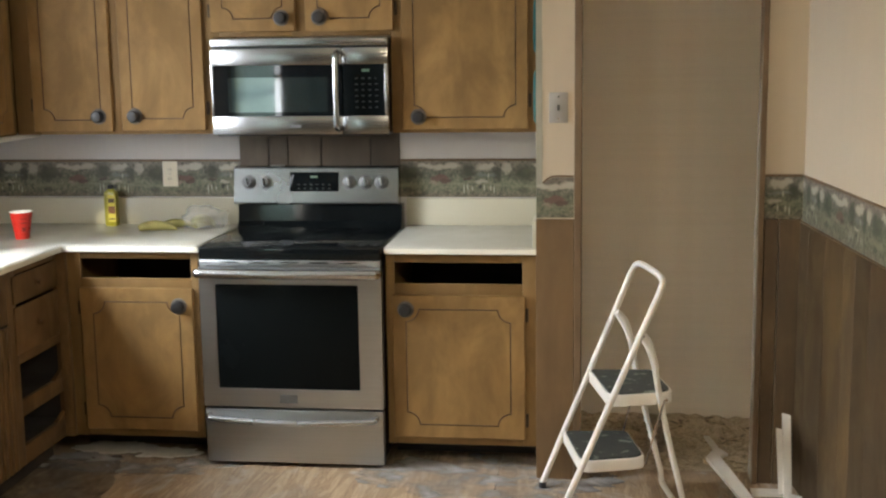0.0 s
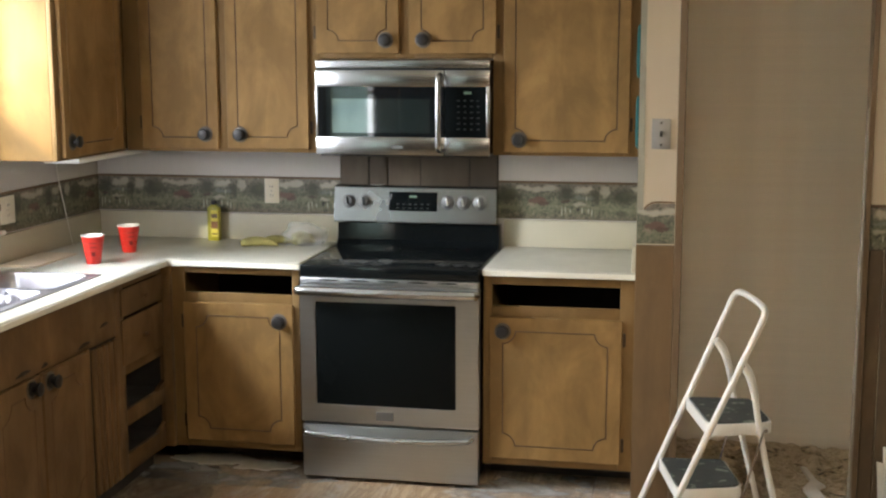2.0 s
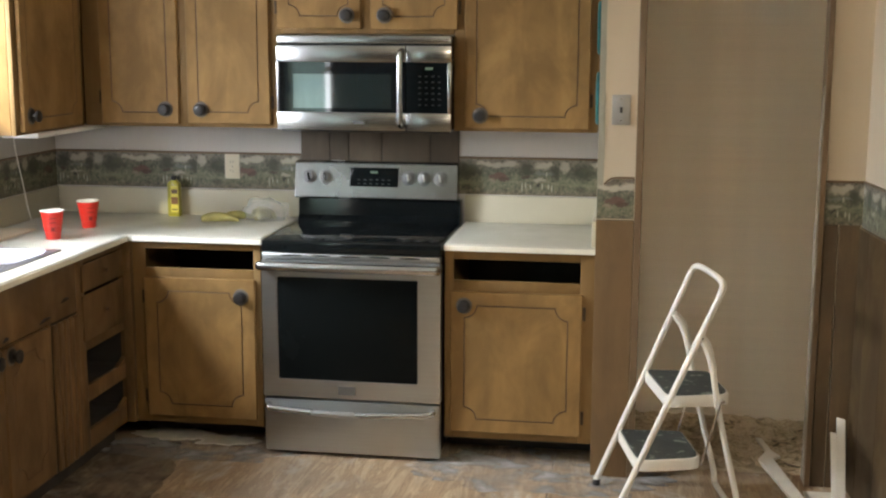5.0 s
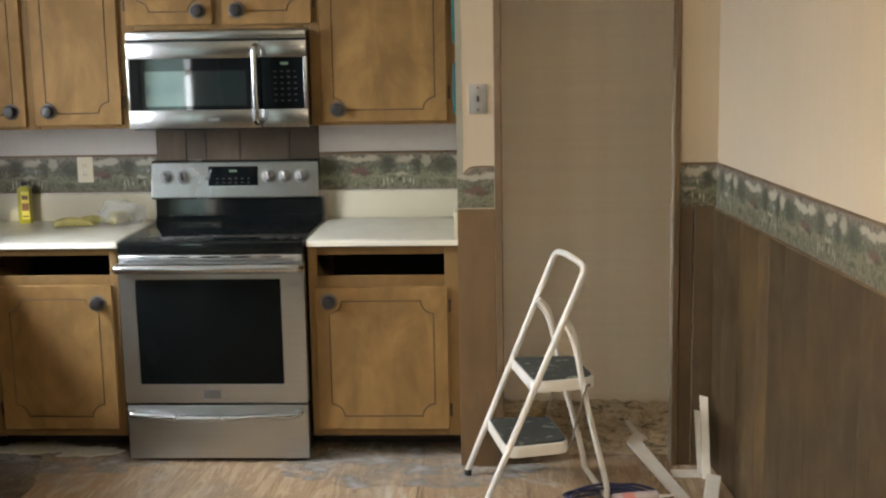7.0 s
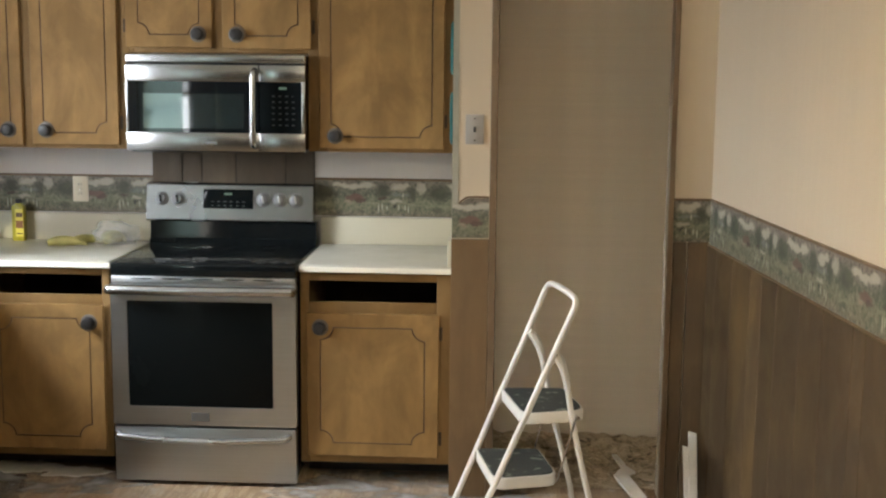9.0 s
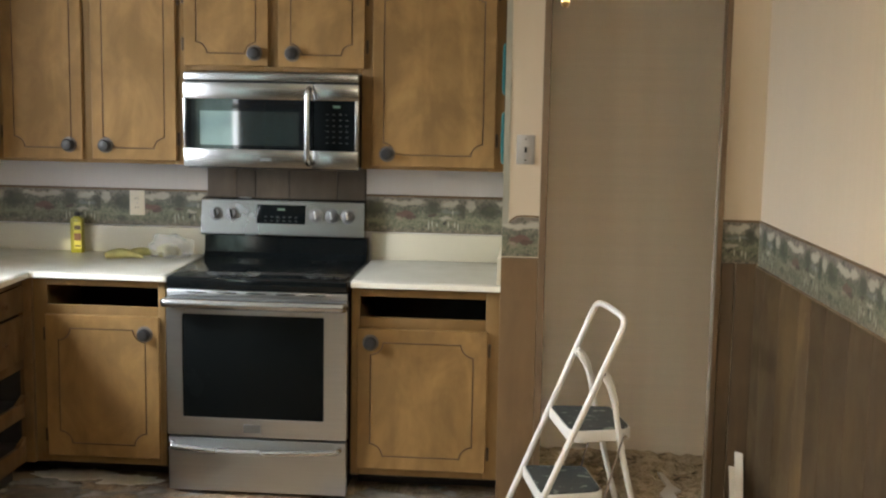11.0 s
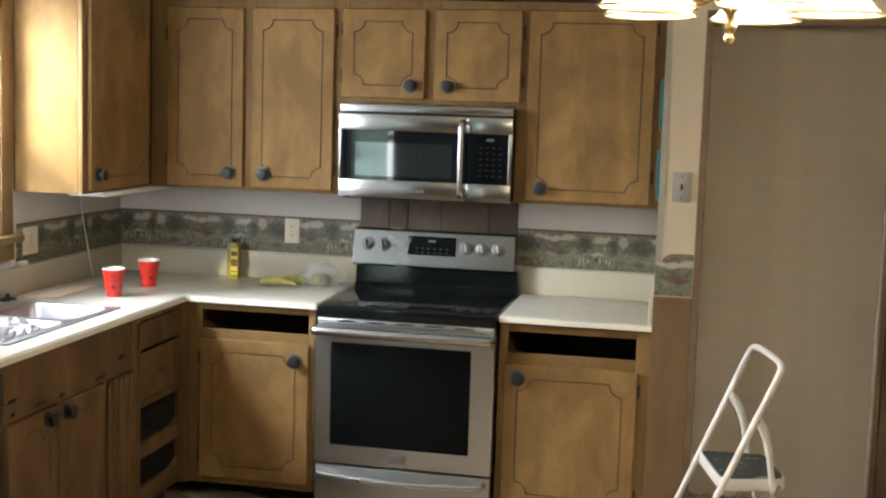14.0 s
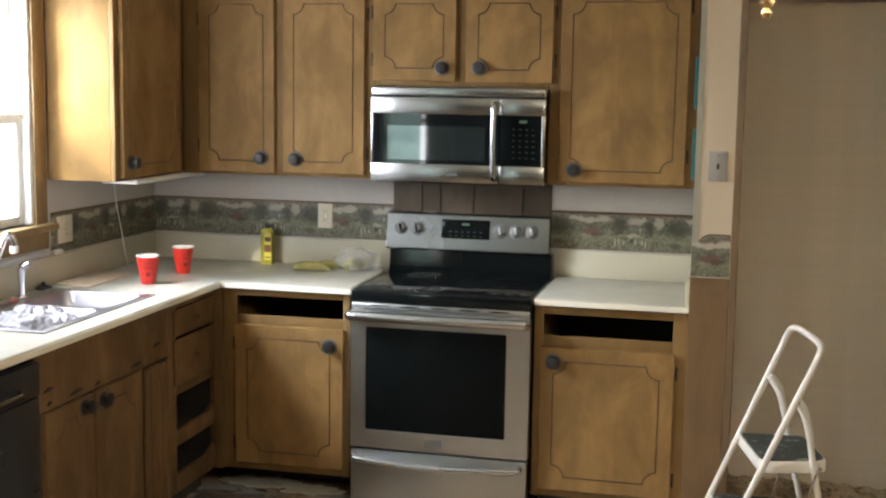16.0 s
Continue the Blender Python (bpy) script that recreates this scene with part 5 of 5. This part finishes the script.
tagged(part("cutting_board", box(-1.572, -1.405, -0.965, -0.610, CT1 + 0.0005, CT1 + 0.010, 0.003), wood("beige_board", (0.70, 0.60, 0.45), (0.62, 0.52, 0.38), "y", 0.5, 0.1), None, "", True, (-1.49, -0.79, CT1)),
       "thin beige wooden cutting board lying on the worktop", "cutting board")
tagged(part("soap_bar", box(-1.598, -1.572, -0.945, -0.885, 1.0525, 1.072, 0.006), M_WHITE, None, "", True, (-1.585, -0.915, 1.052)), "small white soap bar on the upstand", "soap")
tagged(part("plastic_pipe", tube([(-1.583, -1.95, 1.069), (-1.583, -1.03, 1.069)], 0.0165, 16), plain("grey_pipe", (0.48, 0.47, 0.46), 0.4), None, "", True, (-1.583, -1.5, 1.069)),
       "grey plastic pipe lying on the upstand under the window", "pipe")

# outlets and switch plates
def plate(name, x, y, z, way, mat, label, category, switch, wide=0.072):
    g = thing(name, (x, y, z), label, category)
    m = facing(x, y, z, way)
    b = box(-wide / 2, wide / 2, -0.006, 0, -0.058, 0.058, 0.003)
    bmesh.ops.transform(b, matrix=m, verts=b.verts)
    part("cover_plate", b, mat, g)
    spots = ((0, 0.0, 0.010, 0.022, M_KNOB if switch else mat),) if switch else ((0, 0.021, 0.026, 0.028, mat), (0, -0.021, 0.026, 0.028, mat))
    for dx, dz, w, h, mm in spots:
        b = box(dx - w / 2, dx + w / 2, -0.010, -0.0062, dz - h / 2, dz + h / 2, 0.002)
        bmesh.ops.transform(b, matrix=m, verts=b.verts)
        s = part("toggle" if switch else "socket", b, mm, g)
        if not switch:
            for sx in (-0.006, 0.006):
                b = box(sx - 0.001, sx + 0.001, -0.0105, -0.0101, dz - 0.005, dz + 0.006)
                bmesh.ops.transform(b, matrix=m, verts=b.verts)
                part("slot", b, M_RUBBER, s, "", False)
    for dz in ((-0.042, 0.042) if switch else (0,)):
        b = lathe([(0, 0), (0.004, 0), (0.003, 0.0015), (0, 0.0018)], 10, m @ pose(0, -0.0061, dz, 90, 0, 0))
        part("screw", b, M_CHROME, g)
    return g


plate("outlet", -0.718, -0.0035, 1.160, "-y", M_IVORY, "ivory double wall outlet on the border", "outlet", False)
plate("outlet", LEFT + 0.0035, -0.838, 1.150, "+x", M_IVORY, "ivory two-gang wall outlet beside the window", "outlet", False, 0.118)
plate("light_switch", 1.0905, -0.7005, 1.486, "-y", M_PLATE, "grey metal light switch plate on the stub wall", "light switch", True)
tagged(part("hanging_cord", tube(curve([(LEFT + 0.03, -0.455, 1.36), (LEFT + 0.03, -0.44, 1.25), (LEFT + 0.035, -0.40, 1.10), (LEFT + 0.035, -0.34, 0.93), (LEFT + 0.06, -0.33, 0.9285)], 8), 0.0025, 8), M_WHITE, None, "", True,
            (LEFT + 0.03, -0.4, 0.93)), "thin white cord hanging from the cabinet light", "cord")

# turquoise pot holders hung on the side of the stub wall
for z, y in ((1.80, -0.50), (1.52, -0.50)):
    b = bmesh.new()
    loops = []
    for dx, k in ((0.0, 0.93), (0.004, 1.0), (0.012, 1.0), (0.016, 0.93)):
        loops.append([b.verts.new((1.003 - dx, y + py * k, z + pz * k)) for py, pz in rounded_rect(0.17, 0.21, 0.07, 8)])
    for p, q in zip(loops, loops[1:]):
        for i in range(len(p)):
            j = (i + 1) % len(p)
            b.faces.new((p[i], p[j], q[j], q[i]))
    b.faces.new(loops[0][::-1])
    b.faces.new(loops[-1])
    bmesh.ops.recalc_face_normals(b, faces=b.faces)
    tagged(part("pot_holder", b, M_TURQ, None, "", True, (1.0, y, z)), "turquoise quilted pot holder hanging on the stub wall", "pot holder", "pot holders")


# ---- step ladder ----
def build_ladder():
    g = thing("step_ladder", (1.28, -1.0, 0.0), "white folding two-step ladder with dark treads, standing open", "step ladder")
    far, near = Vector((1.030, -0.815, 0)), Vector((1.104, -1.205, 0))
    across = (near - far).normalized()
    along = Vector((-across.y, across.x, 0))
    if along.x < 0:
        along = -along

    def at(side, u, z):
        """side 0 far, 1 near."""
        return far.lerp(near, side) + along * (u + 0.021 * side * z) + Vector((0, 0, z))

    slope = 0.366 / 0.90
    R = 0.0120
    # front frame: one bent tube
    pts = [at(0, 0.002, 0.02), at(0, 0.79 * slope, 0.79)]
    pts += [at(0.0, 0.848 * slope, 0.848), at(0.03, 0.886 * slope, 0.884), at(0.16, 0.902 * slope, 0.899), at(0.5, 0.905 * slope, 0.903), at(0.84, 0.902 * slope, 0.899), at(0.97, 0.886 * slope, 0.884), at(1.0, 0.848 * slope, 0.848)]
    pts += [at(1, 0.79 * slope, 0.79), at(1, 0.002, 0.02)]
    part("front_frame", tube(curve(pts, 5), R, 12), M_LADDER, g, "bent white steel tube with a handrail hoop")
    for s in (0, 1):
        part("rubber_foot", lathe([(0, 0), (0.0150, 0), (0.0150, 0.016), (0.0135, 0.026), (0, 0.026)], 16, Matrix.Translation(at(s, 0.004, 0.0))), M_RUBBER, g, "black rubber foot")
    # rear frame: two legs joined by a bar along the floor
    fu, fz = 0.715 * slope, 0.700
    leg = lambda s: [at(s, fu + 0.005, fz), at(s, fu + 0.026, fz - 0.028), at(s, fu + 0.046, fz - 0.080), at(s, 0.382, 0.40), at(s, 0.462, 0.09)]
    pts = leg(0.06) + [at(0.07, 0.470, 0.035), at(0.16, 0.474, 0.0128), at(0.84, 0.474, 0.0128), at(0.93, 0.470, 0.035)] + leg(0.94)[::-1]
    part("rear_frame", tube(curve(pts, 5), 0.0112, 12), M_LADDER, g, "bent white steel rear leg frame")
    # steps
    for z, d in ((0.478, 0.246), (0.235, 0.250)):
        u0 = z * slope - 0.014
        b = bmesh.new()
        c = [at(0.03, u0, z), at(0.97, u0, z), at(0.90, u0 + d, z), at(0.10, u0 + d, z)]
        lip = 0.042
        m = sum(c, Vector()) / 4
        edge = []
        for k in range(4):
            p, before, after = c[k], c[k - 1], c[(k + 1) % 4]
            reach = 0.022 if k in (0, 3) else 0.055
            p0, p1 = p + (before - p).normalized() * reach, p + (after - p).normalized() * reach
            edge += [p0.lerp(p, q).lerp(p.lerp(p1, q), q) for q in (0, 0.25, 0.5, 0.75, 1)]

        def ring(k, dz):
            return [b.verts.new(m + (p - m) * k + Vector((0, 0, dz))) for p in edge]

        loops = [ring(1.0, -lip), ring(1.0, -0.004), ring(0.985, 0.0), ring(0.95, 0.0), ring(0.94, -0.004)]
        for p, q in zip(loops, loops[1:]):
            for i in range(len(p)):
                j = (i + 1) % len(p)
                b.faces.new((p[i], p[j], q[j], q[i]))
        b.faces.new(loops[-1])
        b.faces.new(loops[0][::-1])
        bmesh.ops.recalc_face_normals(b, faces=b.faces)
        st = part("step", b, M_LADDER, g, "white steel step pan")
        b = bmesh.new()
        loops = [ring(0.935, -0.003), ring(0.935, 0.003), ring(0.92, 0.005)]
        for p, q in zip(loops, loops[1:]):
            for i in range(len(p)):
                j = (i + 1) % len(p)
                b.faces.new((p[i], p[j], q[j], q[i]))
        b.faces.new(loops[-1])
        bmesh.ops.recalc_face_normals(b, faces=b.faces)
        part("tread", b, M_TREAD, st, "scuffed dark rubber tread", False)
    # hinge ears, braces and rivets
    for s in (0.06, 0.94):
        ear = [at(s, fu - 0.004, fz + 0.006), at(s, fu + 0.012, fz - 0.012), at(s, fu + 0.032, fz - 0.042), at(s, fu + 0.048, fz - 0.090), at(s, fu + 0.058, fz - 0.125)]
        part("hinge_ear", tube(curve(ear, 4), [0.0135 + 0.0035 * math.sin(math.pi * min(1, k / 11)) for k in range(len(curve(ear, 4)))], 10), M_LADDER, g, "flattened white hinge ear")
    for s in (0.02, 0.98):
        part("brace", tube([at(s, 0.235 * slope + 0.225, 0.22), at(s, 0.380, 0.46)], 0.004, 8), M_CHROME, g, "thin metal brace")
        part("rivet", lathe([(0, -0.016), (0.007, -0.016), (0.007, 0.016), (0, 0.016)], 12, Matrix.Translation(at(s, fu, fz)) @ pose(0, 0, 0, 90, 0, 10)), M_CHROME, g)
        part("rivet", lathe([(0, -0.014), (0.007, -0.014), (0.007, 0.014), (0, 0.014)], 12, Matrix.Translation(at(s, 0.385, 0.462)) @ pose(0, 0, 0, 90, 0, 10)), M_CHROME, g)
    return g


build_ladder()


# ---- chandelier ----
def build_chandelier():
    cx, cy = 1.196, -3.39
    g = thing("chandelier", (cx, cy, 1.885), "brass chandelier with five lit flared glass shades", "chandelier")
    stem = [(0, 1.885), (0.006, 1.887), (0.009, 1.895), (0.005, 1.902), (0.011, 1.908), (0.012, 1.914), (0.006, 1.92), (0.008, 1.935), (0.026, 1.955), (0.034, 1.98), (0.022, 2.01), (0.014, 2.04), (0.02, 2.08), (0.012, 2.13), (0.008, 2.2)]
    part("stem", lathe(stem, 24, pose(cx, cy, 0)), M_BRASS, g, "turned brass stem with a finial")
    part("rod", tube([(cx, cy, 2.195), (cx, cy, 2.42)], 0.006), M_BRASS, g)
    part("canopy", lathe([(0, 2.405), (0.02, 2.405), (0.05, 2.42), (0.06, CEIL), (0, CEIL)], 26, pose(cx, cy, 0)), M_BRASS, g, "brass ceiling canopy")
    R = 0.168
    for k in range(5):
        a = radians(74 + 72 * k)
        d = Vector((math.cos(a), math.sin(a), 0))
        c = Vector((cx, cy, -0.006)) + d * R
        z = lambda r, h: Vector((cx, cy, h)) + d * r
        arm = part("arm", tube(curve([z(0.02, 1.975), z(0.06, 1.955), z(0.11, 1.975), z(0.145, 2.05), z(R, 2.075), z(R + 0.002, 2.055)], 6), 0.0055, 10), M_BRASS, g, "curved brass arm")
        part("socket", lathe([(0, 2.065), (0.018, 2.06), (0.021, 2.035), (0.024, 2.025), (0.0, 2.023)], 18, Matrix.Translation(c)), M_BRASS, arm)
        b = bmesh.new()
        n = 48
        loops = []
        for r, h in ((0.024, 2.035), (0.034, 2.02), (0.042, 1.995), (0.052, 1.97), (0.068, 1.952), (0.080, 1.942)):
            loops.append([b.verts.new(c + Vector(((r + 0.0012 * (i % 2) * r / 0.05) * math.cos(2 * math.pi * i / n), (r + 0.0012 * (i % 2) * r / 0.05) * math.sin(2 * math.pi * i / n), h))) for i in range(n)])
        for p, q in zip(loops, loops[1:]):
            for i in range(n):
                j = (i + 1) % n
                b.faces.new((p[i], p[j], q[j], q[i]))
        part("shade", b, M_SHADE, arm, "flared ribbed clear glass shade")
        ring = [c + Vector((0.0805 * math.cos(i * math.pi / 20), 0.0805 * math.sin(i * math.pi / 20), 1.942)) for i in range(40)]
        part("shade_rim", tube(ring, 0.0022, 6, True), M_BRASS, arm, "thin amber rim")
        part("bulb", lathe([(0, 1.956), (0.014, 1.958), (0.024, 1.97), (0.027, 1.983), (0.022, 2.), (0.013, 2.018), (0.012, 2.024), (0, 2.024)], 20, Matrix.Translation(c)), M_BULB, arm, "glowing bulb")
    return g


build_chandelier()


# ---- rubbish on the floor ----
def stick(name, a, b_, w, t, label, mat=None, roll=0.0):
    """A thin batten from one end to the other."""
    a, b_ = Vector(a), Vector(b_)
    L = (b_ - a).length
    q = (b_ - a).to_track_quat("X", "Z").to_matrix().to_4x4()
    b = box(0, L, -w / 2, w / 2, -t / 2, t / 2, 0.002, 1)
    for v in b.verts:
        if v.co.x > L * 0.97:
            v.co.x += 0.25 * v.co.y
    bmesh.ops.transform(b, matrix=Matrix.Translation(a) @ q @ pose(0, 0, 0, roll), verts=b.verts)
    return tagged(part(name, b, mat or M_STICK, None, "", False, tuple(a)), label, "batten", "loose white battens")


b = bmesh.new()
outline = ((1.700, -0.280), (1.722, -0.286), (1.752, -0.430), (1.782, -0.482), (1.748, -0.515), (1.876, -1.130), (1.832, -1.140), (1.688, -0.530), (1.727, -0.432))
over, under = ([b.verts.new((x, y, 0.036 + 0.032 * (y + 0.53) / 0.61 + dz)) for x, y in outline] for dz in (0.011, 0.0))
b.faces.new(over)
b.faces.new(under[::-1])
for i in range(len(outline)):
    j = (i + 1) % len(outline)
    b.faces.new((over[i], under[i], under[j], over[j]))
bmesh.ops.recalc_face_normals(b, faces=b.faces)
tagged(part("wooden_batten", b, M_STICK, None, "", False, (1.80, -0.9, 0.015)), "splintered white painted batten with a jagged broken end", "batten", "loose white battens")
stick("wooden_batten", (1.965, -0.88, 0.010), (1.972, -0.735, 0.300), 0.033, 0.012, "white painted batten leaning on the wainscot")
stick("wooden_batten", (1.950, -0.83, 0.010), (1.945, -0.745, 0.245), 0.024, 0.010, "white painted batten leaning on the wainscot")
stick("wooden_batten", (1.905, -1.30, 0.012), (1.985, -0.93, 0.040), 0.055, 0.014, "white painted batten lying by the wainscot")
tagged(part("vinyl_scrap", box(1.84, 1.955, -0.84, -0.755, 0.0005, 0.004, 0.001, 1), M_GUM, None, "", False, (1.9, -0.8, 0)), "scrap of pale torn vinyl on the floor", "vinyl scrap")
pts = []
for k in range(150):
    a = k * 0.21
    r = 0.13 + 0.012 * math.sin(k * 0.37) + 0.004 * (k % 7)
    pts.append((1.585 + r * 1.15 * math.cos(a), -1.145 + r * 0.85 * math.sin(a), 0.008 + 0.0085 * (k // 30) + 0.003 * math.sin(k * 0.8)))
tagged(part("cable_coil", tube(pts, 0.0055, 8), M_CABLE, None, "", True, (1.585, -1.145, 0)), "coiled dark blue extension cable on the floor", "cable")
g = thing("caulk_tube", (1.66, -1.25, 0.0), "white and faded red caulk tube lying in the cable coil", "caulk tube")
m = pose(1.575, -1.235, 0.058, 0, 90, 14)
part("body", lathe([(0, 0), (0.022, 0), (0.024, 0.003), (0.024, 0.165), (0.02, 0.168), (0, 0.168)], 22, m), M_TUBE, g)
part("nozzle", lathe([(0, 0.168), (0.008, 0.168), (0.003, 0.23), (0, 0.23)], 14, m), M_CUPIN, g)
part("red_band", lathe([(0.0243, 0.03), (0.0247, 0.031), (0.0247, 0.075), (0.0243, 0.076)], 22, m), plain("faded_red_print", (0.52, 0.20, 0.17), 0.45, 0, 0.25, 30), g, "faded red printed band")


# ---- floor coverings ----
def ragged(name, cx, cy, rx, ry, seed, mat, label, category, z=0.0, thick=0.003, n=90, rough=0.35):
    """A torn flat piece with an uneven outline."""
    b = bmesh.new()
    ring = []
    for i in range(n):
        a = 2 * math.pi * i / n
        k = 1 + rough * noise.noise((math.cos(a) * 2.2 + seed, math.sin(a) * 2.2, seed * 0.7)) + rough * 0.5 * noise.noise((math.cos(a) * 9 + seed, math.sin(a) * 9, 1.3))
        ring.append((cx + rx * k * math.cos(a), cy + ry * k * math.sin(a)))
    top = [b.verts.new((x, y, z + thick)) for x, y in ring]
    low = [b.verts.new((x, y, z)) for x, y in ring]
    b.faces.new(top)
    for i in range(n):
        j = (i + 1) % n
        b.faces.new((low[i], low[j], top[j], top[i]))
    bmesh.ops.recalc_face_normals(b, faces=b.faces)
    return tagged(part(name, b, mat, None, "", False, (cx, cy, z)), label, category, "", "structure")


ragged("floor_vinyl_torn_a", -0.86, -0.49, 0.165, 0.080, 2.0, M_GUM, "torn strip of pale vinyl stuck to the floor", "vinyl remnant", 0.0035)
ragged("floor_vinyl_torn_b", -0.60, -0.54, 0.150, 0.062, 5.0, M_GUM, "torn strip of pale vinyl stuck to the floor", "vinyl remnant", 0.0035)
ragged("floor_adhesive_a", -0.72, -0.66, 0.42, 0.16, 9.0, M_GLUE_BROKEN, "patch of grey flooring adhesive", "floor patch", 0.0004, 0.002)
ragged("floor_adhesive_b", 0.80, -0.675, 0.55, 0.26, 14.0, M_GLUE_BROKEN, "patch of grey flooring adhesive", "floor patch", 0.0004, 0.002)

# Painted shade beside the sink run, laid over the plywood as a dark film.
ragged("floor_worn_patch", -0.93, -1.20, 0.27, 0.66, 4.0, shade_film(), "dark see-through patch painted as shade along the sink run", "floor patch", 0.0002, 0.0012, 110, 0.22)

# shredded lino heaped in the recess
b = bmesh.new()
nx, ny = 64, 40
verts = [[b.verts.new((1.160 + 0.970 * i / nx, -0.57 + 0.685 * j / ny, 0.002 + 0.028 * max(0, noise.noise((i * 0.23, j * 0.31, 4.0)) + 0.35 + 0.5 * j / ny) * min(1, j / 6))) for j in range(ny + 1)] for i in range(nx + 1)]
for i in range(nx):
    for j in range(ny):
        b.faces.new((verts[i][j], verts[i + 1][j], verts[i + 1][j + 1], verts[i][j + 1]))
tagged(part("floor_rubble", b, M_RUBBLE, None, "", True, (1.5, -0.3, 0)), "shredded brown lino and rubble on the recess floor", "rubble", "", "structure")
random.seed(11)
b = bmesh.new()
for k in range(300):
    x, y = random.uniform(1.2, 2.05), random.uniform(-0.54, 0.08)
    s = random.uniform(0.008, 0.03)
    c = box(-s, s, -s * random.uniform(0.2, 0.8), s * 0.5, -0.002, 0.002)
    bmesh.ops.transform(c, matrix=pose(x, y, 0.022 + 0.012 * random.random(), random.uniform(-35, 35), random.uniform(-35, 35), random.uniform(0, 360)), verts=c.verts)
    join(b, c)
tagged(part("floor_shreds", b, M_RUBBLE, None, "", False, (1.5, -0.3, 0)), "loose shreds of brown lino", "rubble", "", "stuff")


# ---- pieces: panel planks, soffit planks, plywood sheets ----
def plank(parent, x0, x1, y0, y1, z0, z1, mat, name="plank"):
    return part(name, box(x0, x1, y0, y1, z0, z1, 0.0025, 1), mat, parent, "", False)


for a, c in zip(PLANKS_BACK, PLANKS_BACK[1:]):
    plank(panel, a + 0.002, c - 0.002, -0.014, -0.0045, 0.03, 1.40, M_PANEL_GREY)
structure("trim_wainscot_back", turned(box(RIGHT - 0.004, RIGHT - 0.0002, -6.9, -0.686, -0.018, 1.044)), M_TOE, "dark backing behind the wainscot planks", "panel")
random.seed(3)
y = -0.689
while y > -7.1:
    w = random.choice((0.09, 0.13, 0.16, 0.20, 0.23))
    part("plank", turned(box(RIGHT - 0.014, RIGHT - 0.0045, y - w + 0.001, y - 0.001, -0.018, 1.043, 0.001, 1)), M_PANEL, wall_right, "", False)
    y -= w
for a, c in ((1.875, 1.928), (1.932, 2.013)):
    plank(pier, a, c, -0.688, -0.6755, -0.018, 1.055, M_PIER)
x = -1.28
while x < 0.99:
    w = random.choice((0.10, 0.14, 0.18))
    plank(soffit, x + 0.002, min(1.003, x + w - 0.002), -0.330, -0.319, 2.224, CEIL - 0.002, M_PANEL_GREY)
    x += w
for j in range(-1, 5):
    for i in range(-1, 3):
        x0 = -1.59 + i * 2.44 - (0 if j % 2 else 1.05)
        y1 = -1.19 - j * 1.22
        x0, x1 = max(-1.595, x0), min(2.60, x0 + 2.436)
        y0, y1 = max(-6.99, y1 - 1.2165), min(-0.001, y1)
        if x1 - x0 > 0.05 and y1 - y0 > 0.05:
            part("plywood_sheet", box(x0, x1, y0, y1, -0.0175, 0.0, 0.001, 1), M_PLY, floor, "", False)
